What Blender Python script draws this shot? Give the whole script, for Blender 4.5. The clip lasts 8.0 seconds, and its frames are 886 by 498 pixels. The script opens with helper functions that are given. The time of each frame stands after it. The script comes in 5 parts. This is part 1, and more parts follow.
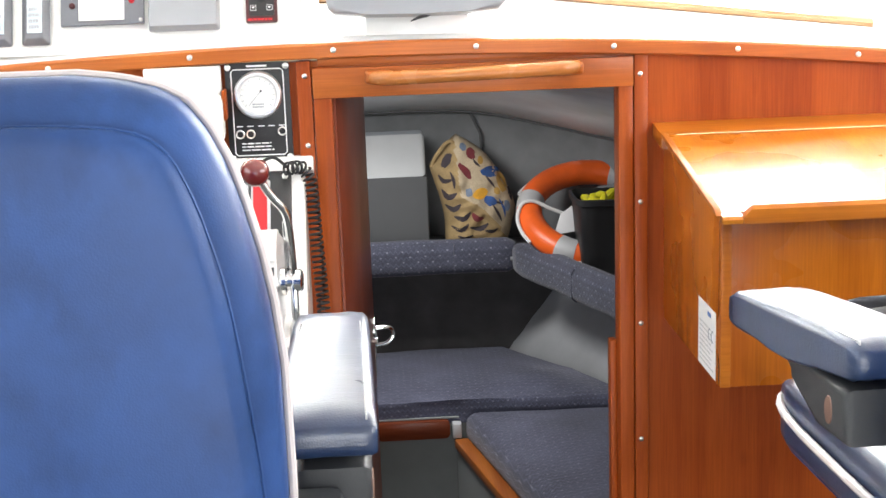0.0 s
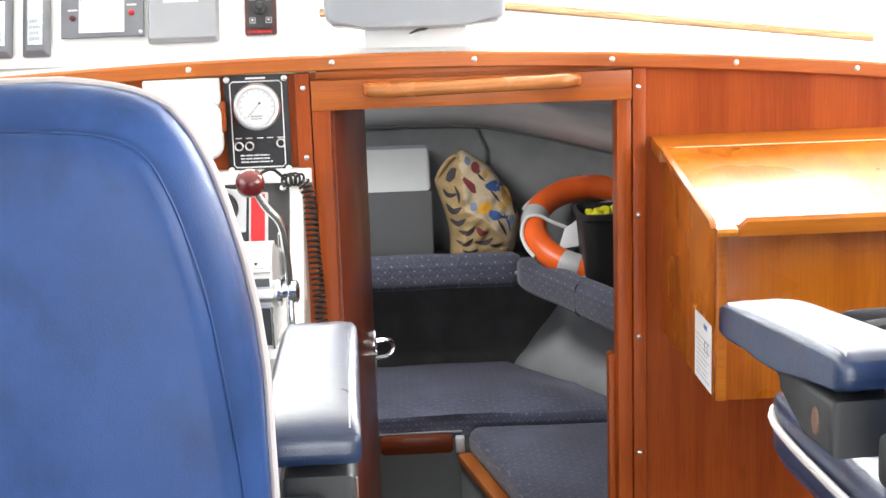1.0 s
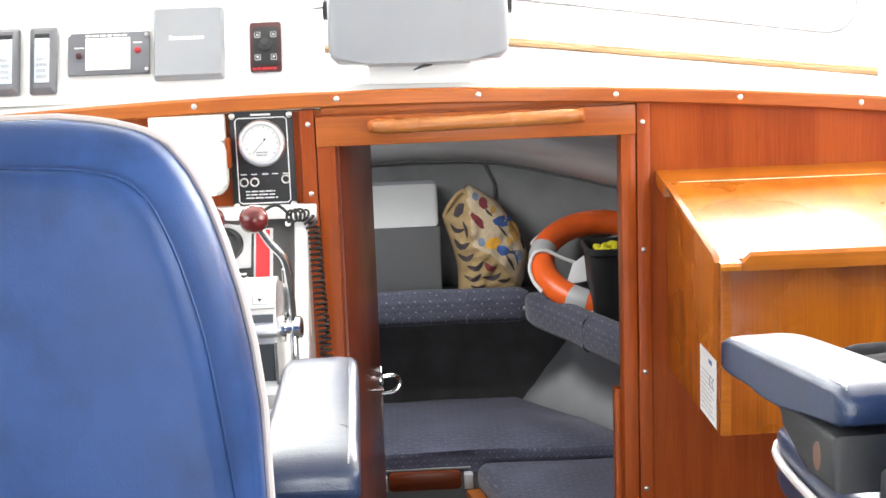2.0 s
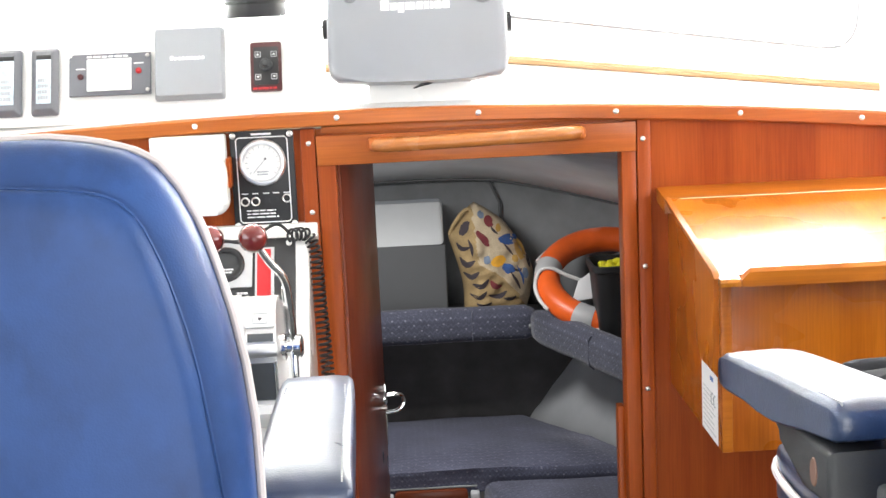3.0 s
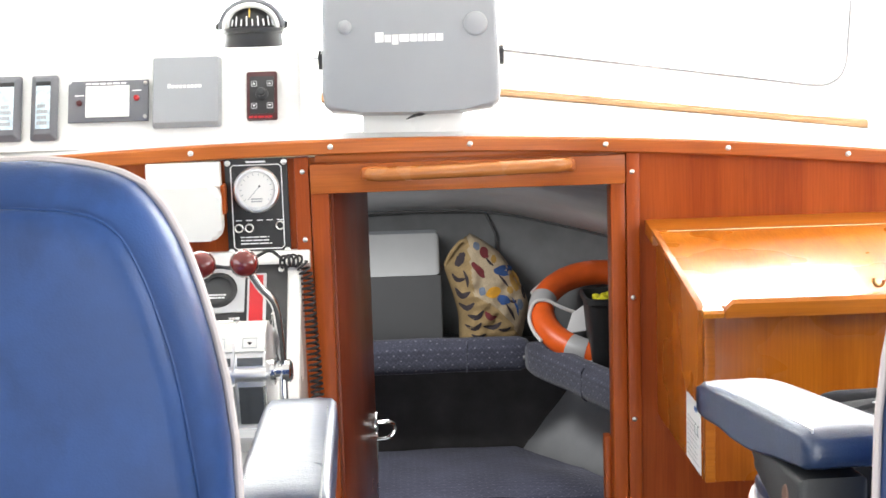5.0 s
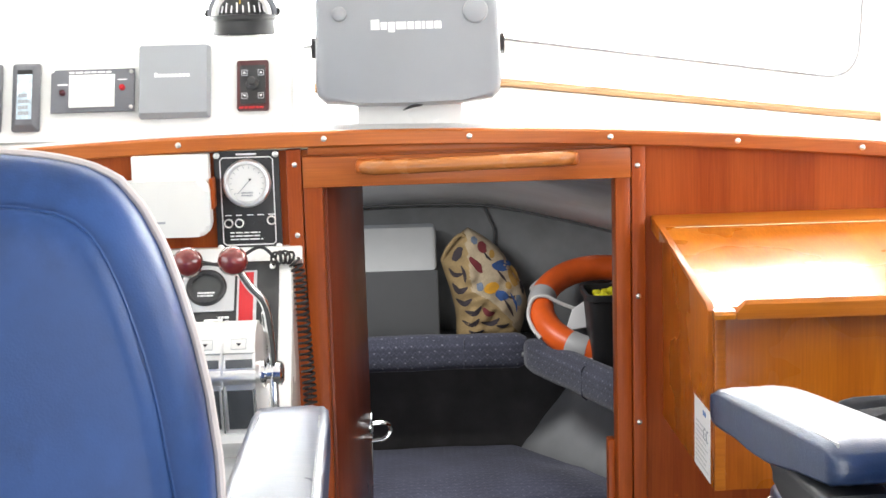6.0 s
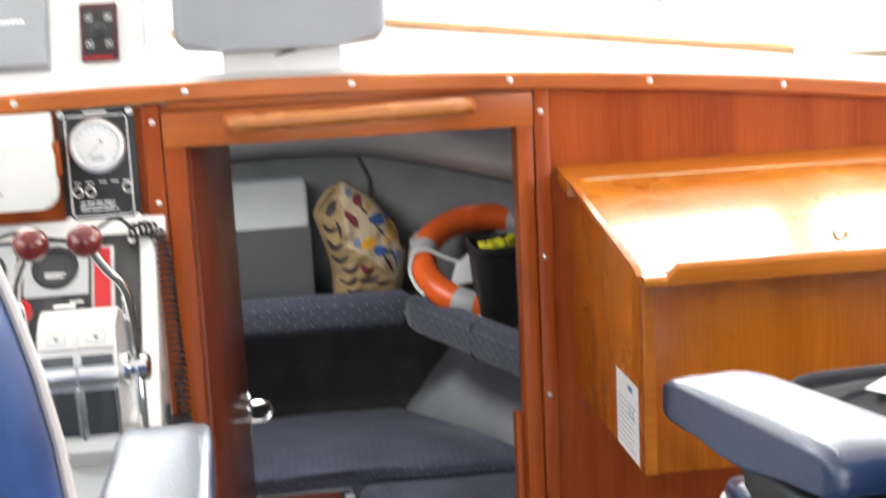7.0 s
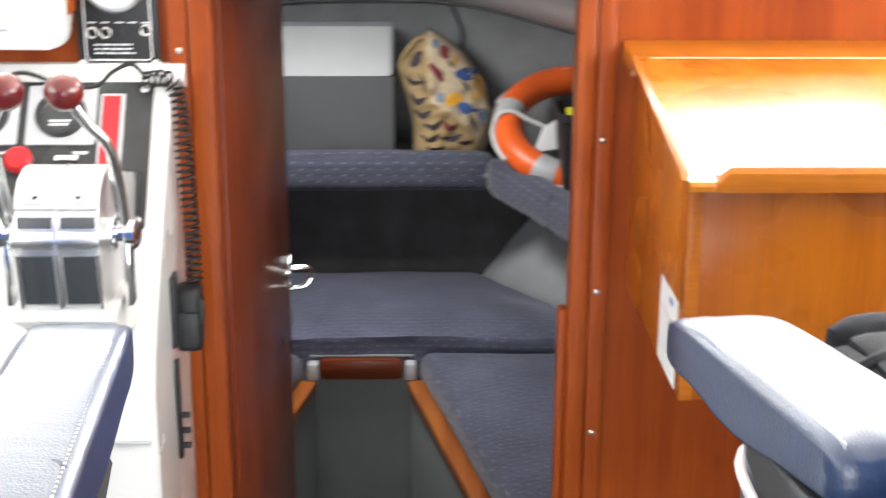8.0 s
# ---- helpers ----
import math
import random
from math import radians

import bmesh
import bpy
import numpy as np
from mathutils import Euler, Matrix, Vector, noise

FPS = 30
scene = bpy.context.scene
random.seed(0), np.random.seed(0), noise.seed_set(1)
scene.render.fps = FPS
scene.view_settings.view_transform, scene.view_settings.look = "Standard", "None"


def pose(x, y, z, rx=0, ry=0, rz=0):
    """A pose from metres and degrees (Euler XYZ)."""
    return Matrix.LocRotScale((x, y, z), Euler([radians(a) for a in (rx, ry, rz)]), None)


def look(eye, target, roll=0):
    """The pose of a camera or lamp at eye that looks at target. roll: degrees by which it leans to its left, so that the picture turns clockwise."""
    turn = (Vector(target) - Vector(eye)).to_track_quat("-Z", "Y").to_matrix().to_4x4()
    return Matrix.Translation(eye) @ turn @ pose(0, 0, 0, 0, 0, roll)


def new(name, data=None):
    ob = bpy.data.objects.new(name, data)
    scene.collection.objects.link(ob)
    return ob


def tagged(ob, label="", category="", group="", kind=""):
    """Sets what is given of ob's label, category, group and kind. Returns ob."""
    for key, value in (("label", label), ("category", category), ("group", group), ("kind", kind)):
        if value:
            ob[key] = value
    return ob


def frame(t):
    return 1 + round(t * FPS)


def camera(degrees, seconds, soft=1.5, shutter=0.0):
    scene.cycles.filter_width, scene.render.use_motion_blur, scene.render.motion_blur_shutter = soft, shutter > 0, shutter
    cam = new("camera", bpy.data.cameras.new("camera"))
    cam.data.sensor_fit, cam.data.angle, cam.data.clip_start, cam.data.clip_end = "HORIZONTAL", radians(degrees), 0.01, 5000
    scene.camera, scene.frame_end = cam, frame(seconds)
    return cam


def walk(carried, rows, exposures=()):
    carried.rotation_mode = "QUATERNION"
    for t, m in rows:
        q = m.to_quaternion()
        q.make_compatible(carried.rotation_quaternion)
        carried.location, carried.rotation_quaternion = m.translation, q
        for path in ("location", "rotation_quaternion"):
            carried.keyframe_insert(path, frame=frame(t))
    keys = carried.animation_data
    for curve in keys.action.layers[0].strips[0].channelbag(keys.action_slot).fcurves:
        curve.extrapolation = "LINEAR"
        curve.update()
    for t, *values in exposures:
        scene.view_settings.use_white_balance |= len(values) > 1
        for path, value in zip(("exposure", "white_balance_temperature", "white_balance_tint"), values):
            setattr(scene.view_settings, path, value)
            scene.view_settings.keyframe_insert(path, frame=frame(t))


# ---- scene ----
from mathutils.bvhtree import BVHTree

cam = camera(35.0, 8.0, shutter=0.5)
PATH = [
    (0, (-0.207, -2.693, 1.516), (-0.11, -0.744, 1.08), -2.0),
    (0.5, (-0.188, -2.703, 1.51), (-0.1, -0.752, 1.077), -1.9),
    (1, (-0.176, -2.698, 1.507), (-0.098, -0.743, 1.095), -1.9),
    (1.5, (-0.171, -2.699, 1.507), (-0.1, -0.737, 1.123), -1.9),
    (3, (-0.141, -2.701, 1.504), (-0.094, -0.73, 1.169), -2.6),
    (3.5, (-0.14, -2.7, 1.504), (-0.092, -0.727, 1.179), -2.3),
    (4, (-0.141, -2.71, 1.504), (-0.094, -0.736, 1.19), -2.2),
    (4.5, (-0.134, -2.723, 1.504), (-0.089, -0.747, 1.199), -2.0),
    (5, (-0.117, -2.738, 1.5), (-0.073, -0.759, 1.212), -1.8),
    (5.2, (-0.102, -2.74, 1.504), (-0.068, -0.761, 1.217), -1.4),
    (6.5, (-0.137, -2.487, 1.487), (-0.04, -0.514, 1.174), -2.6),
    (7, (-0.149, -2.334, 1.486), (0.094, -0.387, 1.095), -2.8),
    (7.2, (-0.145, -2.29, 1.479), (0.116, -0.367, 0.998), -2.4),
    (7.5, (-0.123, -2.225, 1.468), (0.134, -0.317, 0.926), -1.6),
    (7.8, (-0.041, -2.153, 1.48), (0.126, -0.248, 0.893), -0.9),
    (8, (0.019, -2.116, 1.483), (0.067, -0.21, 0.881), 0.3),
]
walk(cam, [(t, look(e, g, r)) for t, e, g, r in PATH], [(0.0, 0.17), (1.0, 0.17), (3.0, 0.16), (4.0, 0.18), (4.5, 0.18), (5.0, -0.08), (6.5, -0.10), (7.0, -0.12), (7.5, -0.18), (8.0, 0.36)])

# ---- light ----
world = bpy.data.worlds.new("overcast_sky")
world.use_nodes = True
scene.world = world
wn = world.node_tree.nodes
sky = wn.new("ShaderNodeTexSky")
sky.sky_type = "NISHITA"
sky.sun_disc = False
sky.sun_elevation = radians(48)
sky.sun_rotation = radians(25)
wn["Background"].inputs[1].default_value = 0.12
world.node_tree.links.new(sky.outputs[0], wn["Background"].inputs[0])

sun_data = bpy.data.lights.new("sun", "SUN")
sun_data.energy, sun_data.angle, sun_data.color = 1.2, radians(12), (1.0, 0.96, 0.9)
sun_ob = new("sun", sun_data)
sun_ob.matrix_world = look((1.5, 3.5, 5.0), (0, 0, 0.9))


def window_lamp(name, eye, target, w, h, watts, color=(1, 1, 1)):
    """Area lamp for skylight at an opening, and for the added cabin light."""
    d = bpy.data.lights.new(name, "AREA")
    d.shape, d.size, d.size_y, d.energy, d.color = "RECTANGLE", w, h, watts, color
    o = new(name, d)
    o.matrix_world = look(eye, target)
    return o


window_lamp("windscreen_skylight", (-0.1, 0.60, 1.70), (-0.1, -1.6, 1.62), 2.8, 0.80, 120, (1.0, 0.99, 0.97))
window_lamp("port_window_skylight", (-1.56, -1.5, 1.55), (0, -1.5, 1.0), 1.8, 0.6, 14)
window_lamp("starboard_window_skylight", (1.40, -1.5, 1.55), (0, -1.5, 1.0), 1.8, 0.6, 29)
window_lamp("aft_door_skylight", (-0.1, -3.66, 0.86), (-0.1, 0, 0.95), 2.2, 1.4, 37)
# added to brighten the cabin; hangs below a deckhead without an opening
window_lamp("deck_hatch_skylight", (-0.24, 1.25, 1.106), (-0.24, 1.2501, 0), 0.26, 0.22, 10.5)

# ---- materials ----


def nodes_of(name):
    m = bpy.data.materials.new(name)
    m.use_nodes = True
    n = m.node_tree.nodes
    return m, n, m.node_tree.links, n["Principled BSDF"]


def coords(n, l, scale=(1, 1, 1), kind="Object", rot=(0, 0, 0)):
    tc, mp = n.new("ShaderNodeTexCoord"), n.new("ShaderNodeMapping")
    mp.inputs["Scale"].default_value = scale
    mp.inputs["Rotation"].default_value = rot
    l.new(tc.outputs[kind], mp.inputs[0])
    return mp.outputs[0]


def noise_tex(n, l, vec, scale, detail=4, rough=0.55):
    t = n.new("ShaderNodeTexNoise")
    t.inputs["Scale"].default_value, t.inputs["Detail"].default_value, t.inputs["Roughness"].default_value = scale, detail, rough
    l.new(vec, t.inputs["Vector"])
    return t.outputs["Fac"]


def ramp(n, l, fac, stops):
    r = n.new("ShaderNodeValToRGB")
    e = r.color_ramp.elements
    while len(e) < len(stops):
        e.new(0.5)
    for el, (p, c) in zip(e, stops):
        el.position, el.color = p, (*c, 1)
    l.new(fac, r.inputs[0])
    return r.outputs[0]


def mix(n, l, fac, a, b, mode="MIX"):
    m = n.new("ShaderNodeMix")
    m.data_type, m.blend_type = "RGBA", mode
    for sock, v in ((m.inputs[0], fac), (m.inputs[6], a), (m.inputs[7], b)):
        if isinstance(v, (int, float)):
            sock.default_value = v
        elif isinstance(v, tuple):
            sock.default_value = (*v, 1)
        else:
            l.new(v, sock)
    return m.outputs[2]


def bump(n, l, height, strength, dist, shader):
    b = n.new("ShaderNodeBump")
    b.inputs["Strength"].default_value, b.inputs["Distance"].default_value = strength, dist
    l.new(height, b.inputs["Height"])
    l.new(b.outputs[0], shader.inputs["Normal"])


def teak(name, grain, light=(0.46, 0.155, 0.035), dark=(0.22, 0.055, 0.013), rough=0.34, coat=0.15, streak=0.55, spec=0.27):
    """Varnished teak; grain: the axis along which the fibres run."""
    m, n, l, p = nodes_of(name)
    sc = {"x": (1.2, 22, 22), "y": (22, 1.2, 22), "z": (22, 22, 1.2)}[grain]
    v = coords(n, l, sc)
    fine = noise_tex(n, l, coords(n, l, tuple(6 * a if a > 2 else 3 * a for a in sc)), 2.0, 6, 0.6)
    broad = noise_tex(n, l, v, 0.55, 5, 0.6)
    c = ramp(n, l, broad, [(0.30, dark), (0.5, tuple((a + b) / 2 for a, b in zip(light, dark))), (0.70, light)])
    f = ramp(n, l, fine, [(0.35, (0.72, 0.66, 0.6)), (0.65, (1.1, 1.1, 1.1))])
    c = mix(n, l, streak, c, f, "MULTIPLY")
    knots = noise_tex(n, l, coords(n, l, tuple(0.55 * a if a > 2 else 4 * a for a in sc)), 1.0, 2, 0.4)
    c = mix(n, l, 0.55, c, ramp(n, l, knots, [(0.24, (0.5, 0.42, 0.36)), (0.34, (1, 1, 1))]), "MULTIPLY")
    blot = noise_tex(n, l, coords(n, l), 3.5, 3)
    c = mix(n, l, 0.5, c, ramp(n, l, blot, [(0.3, (0.72, 0.66, 0.62)), (0.7, (1.12, 1.1, 1.05))]), "MULTIPLY")
    l.new(c, p.inputs["Base Color"])
    r = ramp(n, l, blot, [(0.3, (rough - 0.06,) * 3), (0.7, (rough + 0.1,) * 3)])
    l.new(r, p.inputs["Roughness"])
    p.inputs["Coat Weight"].default_value, p.inputs["Coat Roughness"].default_value = coat, 0.16
    p.inputs["Specular IOR Level"].default_value = spec
    bump(n, l, fine, 0.12, 0.002, p)
    return m


def plain(name, color, rough=0.5, metal=0.0, var=0.15, scale=8.0, bump_size=0.0, bump_scale=120.0, coat=0.0, spec=0.5):
    """Paint, plastic or metal with soft blotches and fine relief."""
    m, n, l, p = nodes_of(name)
    v = coords(n, l)
    f = noise_tex(n, l, v, scale, 5)
    lo, hi = tuple(a * (1 - var) for a in color), tuple(min(1, a * (1 + var)) for a in color)
    l.new(ramp(n, l, f, [(0.3, lo), (0.7, hi)]), p.inputs["Base Color"])
    p.inputs["Metallic"].default_value = metal
    p.inputs["Specular IOR Level"].default_value = spec
    l.new(ramp(n, l, f, [(0.3, (rough * 0.85,) * 3), (0.7, (min(1, rough * 1.2),) * 3)]), p.inputs["Roughness"])
    p.inputs["Coat Weight"].default_value, p.inputs["Coat Roughness"].default_value = coat, 0.1
    if bump_size:
        bump(n, l, noise_tex(n, l, v, bump_scale, 4), 0.5, bump_size, p)
    return m


def vinyl(name, color, rough=0.36, grain=0.12, spec=0.5, wrinkle=0.35, coat=0.0):
    """Upholstery vinyl with grained relief, creases and scuffs."""
    m, n, l, p = nodes_of(name)
    v = coords(n, l)
    vo = n.new("ShaderNodeTexVoronoi")
    vo.inputs["Scale"].default_value = 420
    p.inputs["Coat Weight"].default_value, p.inputs["Coat Roughness"].default_value = coat, 0.3
    p.inputs["Specular IOR Level"].default_value = spec
    l.new(v, vo.inputs["Vector"])
    crease = noise_tex(n, l, coords(n, l, (9, 70, 70)), 1.0, 5, 0.65)
    cloud = noise_tex(n, l, v, 4, 5, 0.62)
    scuff = noise_tex(n, l, coords(n, l, (9, 9, 6)), 1.1, 5, 0.6)
    c = ramp(n, l, cloud, [(0.3, tuple(a * 0.68 for a in color)), (0.7, tuple(a * 1.3 for a in color))])
    c = mix(n, l, ramp(n, l, scuff, [(0.50, (0, 0, 0)), (0.64, (0.42, 0.42, 0.42))]), c, tuple(a * 0.5 for a in color))
    l.new(c, p.inputs["Base Color"])
    l.new(ramp(n, l, cloud, [(0.3, (rough * 0.85,) * 3), (0.7, (rough * 1.25,) * 3)]), p.inputs["Roughness"])
    h = mix(n, l, wrinkle, vo.outputs["Distance"], crease)
    bump(n, l, h, grain, 0.002, p)
    return m


def fabric(name, color, speck, pitch=0.034):
    """Woven upholstery: a lattice of small pale specks with faint zigzags between them."""
    m, n, l, p = nodes_of(name)
    v = coords(n, l)
    tc, sepn, sepp = n.new("ShaderNodeTexCoord"), n.new("ShaderNodeSeparateXYZ"), n.new("ShaderNodeSeparateXYZ")
    l.new(tc.outputs["Normal"], sepn.inputs[0])
    l.new(v, sepp.inputs[0])

    def calc(op, a, b=None):
        k = n.new("ShaderNodeMath")
        k.operation = op
        for sock, q in zip(k.inputs, (a, b)):
            if isinstance(q, (int, float)):
                sock.default_value = q
            elif q is not None:
                l.new(q, sock)
        return k.outputs[0]

    level = calc("GREATER_THAN", calc("ABSOLUTE", sepn.outputs[2]), 0.62)
    across = calc("ADD", calc("MULTIPLY", sepp.outputs[1], level), calc("MULTIPLY", sepp.outputs[2], calc("SUBTRACT", 1.0, level)))
    cmb = n.new("ShaderNodeCombineXYZ")
    l.new(sepp.outputs[0], cmb.inputs[0])
    l.new(across, cmb.inputs[1])
    mp = n.new("ShaderNodeMapping")
    mp.inputs["Rotation"].default_value = (0, 0, radians(45))
    mp.inputs["Scale"].default_value = (1.0, 1.35, 1.0)
    l.new(cmb.outputs[0], mp.inputs[0])
    vo = n.new("ShaderNodeTexVoronoi")
    vo.voronoi_dimensions = "2D"
    vo.inputs["Scale"].default_value, vo.inputs["Randomness"].default_value = 1 / pitch, 0.12
    l.new(mp.outputs[0], vo.inputs["Vector"])
    dots = ramp(n, l, vo.outputs["Distance"], [(0.06, (0.8, 0.8, 0.8)), (0.12, (0, 0, 0))])
    zig = calc("PINGPONG", calc("MULTIPLY", sepp.outputs[0], 2.0 / pitch), 0.5)
    saw = calc("FRACT", calc("ADD", calc("MULTIPLY", across, 1.6 / pitch), zig))
    line = ramp(n, l, saw, [(0.38, (0, 0, 0)), (0.5, (0.8, 0.8, 0.8)), (0.62, (0, 0, 0))])
    weave = noise_tex(n, l, v, 420, 3, 0.7)
    cloud = noise_tex(n, l, v, 7, 4)
    c = ramp(n, l, cloud, [(0.3, tuple(a * 0.72 for a in color)), (0.7, tuple(a * 1.28 for a in color))])
    c = mix(n, l, 0.75, c, ramp(n, l, weave, [(0.3, (0.35, 0.35, 0.35)), (0.7, (1.5, 1.5, 1.5))]), "MULTIPLY")
    c = mix(n, l, line, c, tuple(a * 2.0 for a in color))
    c = mix(n, l, dots, c, speck)
    l.new(c, p.inputs["Base Color"])
    p.inputs["Roughness"].default_value = 0.92
    p.inputs["Sheen Weight"].default_value = 0.2
    bump(n, l, weave, 0.5, 0.0015, p)
    return m


def canvas_cloth(name, color):
    """Cotton canvas with a visible weave, soft stains and creases."""
    m, n, l, p = nodes_of(name)
    v = coords(n, l)
    weave = noise_tex(n, l, v, 300, 3)
    stain = noise_tex(n, l, v, 16, 5)
    c = ramp(n, l, stain, [(0.3, tuple(a * 0.7 for a in color)), (0.7, tuple(a * 1.12 for a in color))])
    c = mix(n, l, 0.6, c, ramp(n, l, weave, [(0.3, (0.65, 0.65, 0.65)), (0.7, (1.15, 1.15, 1.15))]), "MULTIPLY")
    l.new(c, p.inputs["Base Color"])
    p.inputs["Roughness"].default_value = 0.85
    bump(n, l, noise_tex(n, l, v, 26, 5), 0.6, 0.010, p)
    return m


TEAK_V = teak("teak_upright_grain", "z", light=(0.43, 0.094, 0.014), dark=(0.25, 0.041, 0.007), coat=0.04, spec=0.16)
TEAK_X = teak("teak_level_grain", "x", light=(0.50, 0.145, 0.026), dark=(0.31, 0.067, 0.012))
TEAK_Y = teak("teak_fore_aft_grain", "y", light=(0.50, 0.165, 0.030), dark=(0.30, 0.075, 0.014))
TEAK_BOX = teak("teak_golden_upright_grain", "z", light=(0.53, 0.160, 0.011), dark=(0.37, 0.090, 0.006), rough=0.26)
TEAK_LID = teak("teak_golden_lid", "y", light=(0.60, 0.22, 0.020), dark=(0.42, 0.12, 0.010), rough=0.27, coat=0.6)
TEAK_GOLD_X = teak("teak_golden_level_grain", "x", light=(0.54, 0.18, 0.018), dark=(0.38, 0.105, 0.010))
# windscreen glare on the dash strip is put into this pale teak
TEAK_GLARE = teak("glare_pale_teak", "x", light=(0.60, 0.36, 0.19), dark=(0.42, 0.22, 0.10), rough=0.25, coat=0.8)
TEAK_SILL = teak("teak_dark_sill", "x", light=(0.20, 0.042, 0.012), dark=(0.11, 0.022, 0.008))
TEAK_DOOR = teak("teak_dark_door", "z", light=(0.33, 0.066, 0.020), dark=(0.20, 0.037, 0.012), rough=0.32, coat=0.2, spec=0.16)
CAULK = plain("pale_caulking", (0.7, 0.6, 0.45), 0.6)
GELCOAT = plain("white_gelcoat", (0.82, 0.82, 0.80), 0.25, var=0.03, scale=3, coat=0.3)
WHITE_PLASTIC = plain("white_plastic", (0.78, 0.78, 0.75), 0.4, var=0.04)
HEADLINER = plain("white_headliner", (0.78, 0.77, 0.74), 0.8, var=0.04, scale=4, bump_size=0.001)
BLACK = plain("black_plastic", (0.02, 0.02, 0.022), 0.42, var=0.3)
CHARCOAL = plain("charcoal_moulded_plastic", (0.038, 0.040, 0.043), 0.45, var=0.2, bump_size=0.0006, bump_scale=500)
GREY_COVER = plain("grey_plastic_cover", (0.30, 0.315, 0.335), 0.38, var=0.06, scale=4)
LIGHT_GREY = plain("light_grey_panel", (0.5, 0.51, 0.52), 0.4, var=0.06)
WHITE_INK = plain("white_ink", (0.85, 0.85, 0.85), 0.5, var=0.02)
GREY_INK = plain("grey_ink", (0.35, 0.37, 0.4), 0.5, var=0.1)
BLUE_INK = plain("blue_ink", (0.05, 0.16, 0.45), 0.5, var=0.05)
PAPER = plain("white_paper", (0.80, 0.80, 0.80), 0.65, var=0.03)
RED = plain("red_plastic", (0.50, 0.010, 0.016), 0.3, var=0.08)
DARK_RED = plain("dark_red_panel", (0.07, 0.012, 0.014), 0.35, var=0.2)
KNOB_RED = plain("oxblood_knob", (0.17, 0.018, 0.016), 0.16, var=0.15, coat=0.8)
CHROME = plain("polished_chrome", (0.86, 0.86, 0.86), 0.09, 1.0, var=0.04)
SATIN = plain("satin_chrome", (0.82, 0.82, 0.83), 0.33, 1.0, var=0.05)
SMOKED = plain("smoked_metal_panel", (0.13, 0.14, 0.155), 0.14, 0.55, var=0.15)
# grey lifted to include sheen on the display bezels and gauge plate
BEZEL = plain("grey_instrument_bezel", (0.15, 0.155, 0.175), 0.3, var=0.1)
STEEL = plain("stainless_screw", (0.75, 0.74, 0.72), 0.28, 1.0, var=0.08)
# screen glow and glare are put into this pale base colour
LCD = plain("glare_pale_display", (0.58, 0.70, 0.80), 0.12, var=0.3, scale=60)
DIAL = plain("white_dial", (0.82, 0.82, 0.8), 0.35, var=0.03)
BLUE_VINYL = vinyl("blue_vinyl", (0.0225, 0.061, 0.192), 0.36, 0.07, 0.30)
NAVY_VINYL = vinyl("navy_vinyl", (0.012, 0.030, 0.085), 0.30, 0.40, 0.85, 0.7, 0.5)
PIPING = plain("white_vinyl_piping", (0.64, 0.58, 0.57), 0.35, var=0.05)
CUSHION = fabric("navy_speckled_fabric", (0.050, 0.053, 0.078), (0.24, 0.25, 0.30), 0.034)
CUSHION_TOP = fabric("navy_lighter_fabric", (0.072, 0.076, 0.116), (0.23, 0.235, 0.30), 0.032)
CARPET = plain("grey_hull_lining", (0.23, 0.235, 0.24), 0.95, var=0.14, scale=9, bump_size=0.002, bump_scale=260, spec=0.15)
DECKHEAD = plain("pale_grey_deckhead_lining", (0.84, 0.86, 0.87), 0.9, var=0.06, scale=5, bump_size=0.001, bump_scale=260, spec=0.2)
# lighter than the carpet above, to carry the light patch on the lower hull
LIT_HULL = plain("lit_grey_hull_panel", (0.46, 0.47, 0.475), 0.85, var=0.1, scale=6, bump_size=0.001, bump_scale=260, spec=0.2)
# shade below the bow bolster is put into this dark colour
SHADED_LINING = plain("shade_dark_lining", (0.085, 0.082, 0.082), 0.95, var=0.2, scale=9, bump_size=0.001, bump_scale=260, spec=0.1)
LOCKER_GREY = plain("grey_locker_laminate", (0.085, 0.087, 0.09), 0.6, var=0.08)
# light falling on the upturned lid is put into this paler grey
LIT_LOCKER_LID = plain("lit_grey_locker_lid", (0.42, 0.43, 0.43), 0.5, var=0.06)
ORANGE = plain("orange_lifebuoy_skin", (0.78, 0.115, 0.012), 0.42, var=0.12, scale=14, bump_size=0.001, bump_scale=60)
BAND = plain("grey_reflective_tape", (0.42, 0.42, 0.42), 0.4, var=0.1)
ROPE = plain("white_rope", (0.62, 0.62, 0.6), 0.8, var=0.12, bump_size=0.002, bump_scale=300)
BUCKET = plain("black_bucket_plastic", (0.012, 0.012, 0.013), 0.5, var=0.25)
GLOVE = plain("yellow_rubber_glove", (0.72, 0.66, 0.02), 0.5, var=0.12)
CANVAS = canvas_cloth("cream_canvas", (0.52, 0.42, 0.28))
CANVAS_PLAIN = canvas_cloth("tan_canvas", (0.40, 0.28, 0.13))
BAG_CLOTH = plain("dark_grey_nylon", (0.022, 0.022, 0.025), 0.8, var=0.3, scale=30, bump_size=0.004, bump_scale=40, spec=0.15)
RUBBER = plain("grey_window_gasket", (0.22, 0.22, 0.23), 0.6)
SOLE = plain("grey_sole_covering", (0.09, 0.095, 0.095), 0.85, var=0.15, scale=10, bump_size=0.001)
BERTH_GREY = plain("mid_grey_painted_panel", (0.17, 0.18, 0.178), 0.6, var=0.1)
PILLAR_WHITE = plain("pale_painted_panel", (0.27, 0.285, 0.28), 0.6, var=0.08)

glass_mat, gn, gl, gp = nodes_of("window_glass")
gp.inputs["Base Color"].default_value = (0.95, 0.98, 0.98, 1)
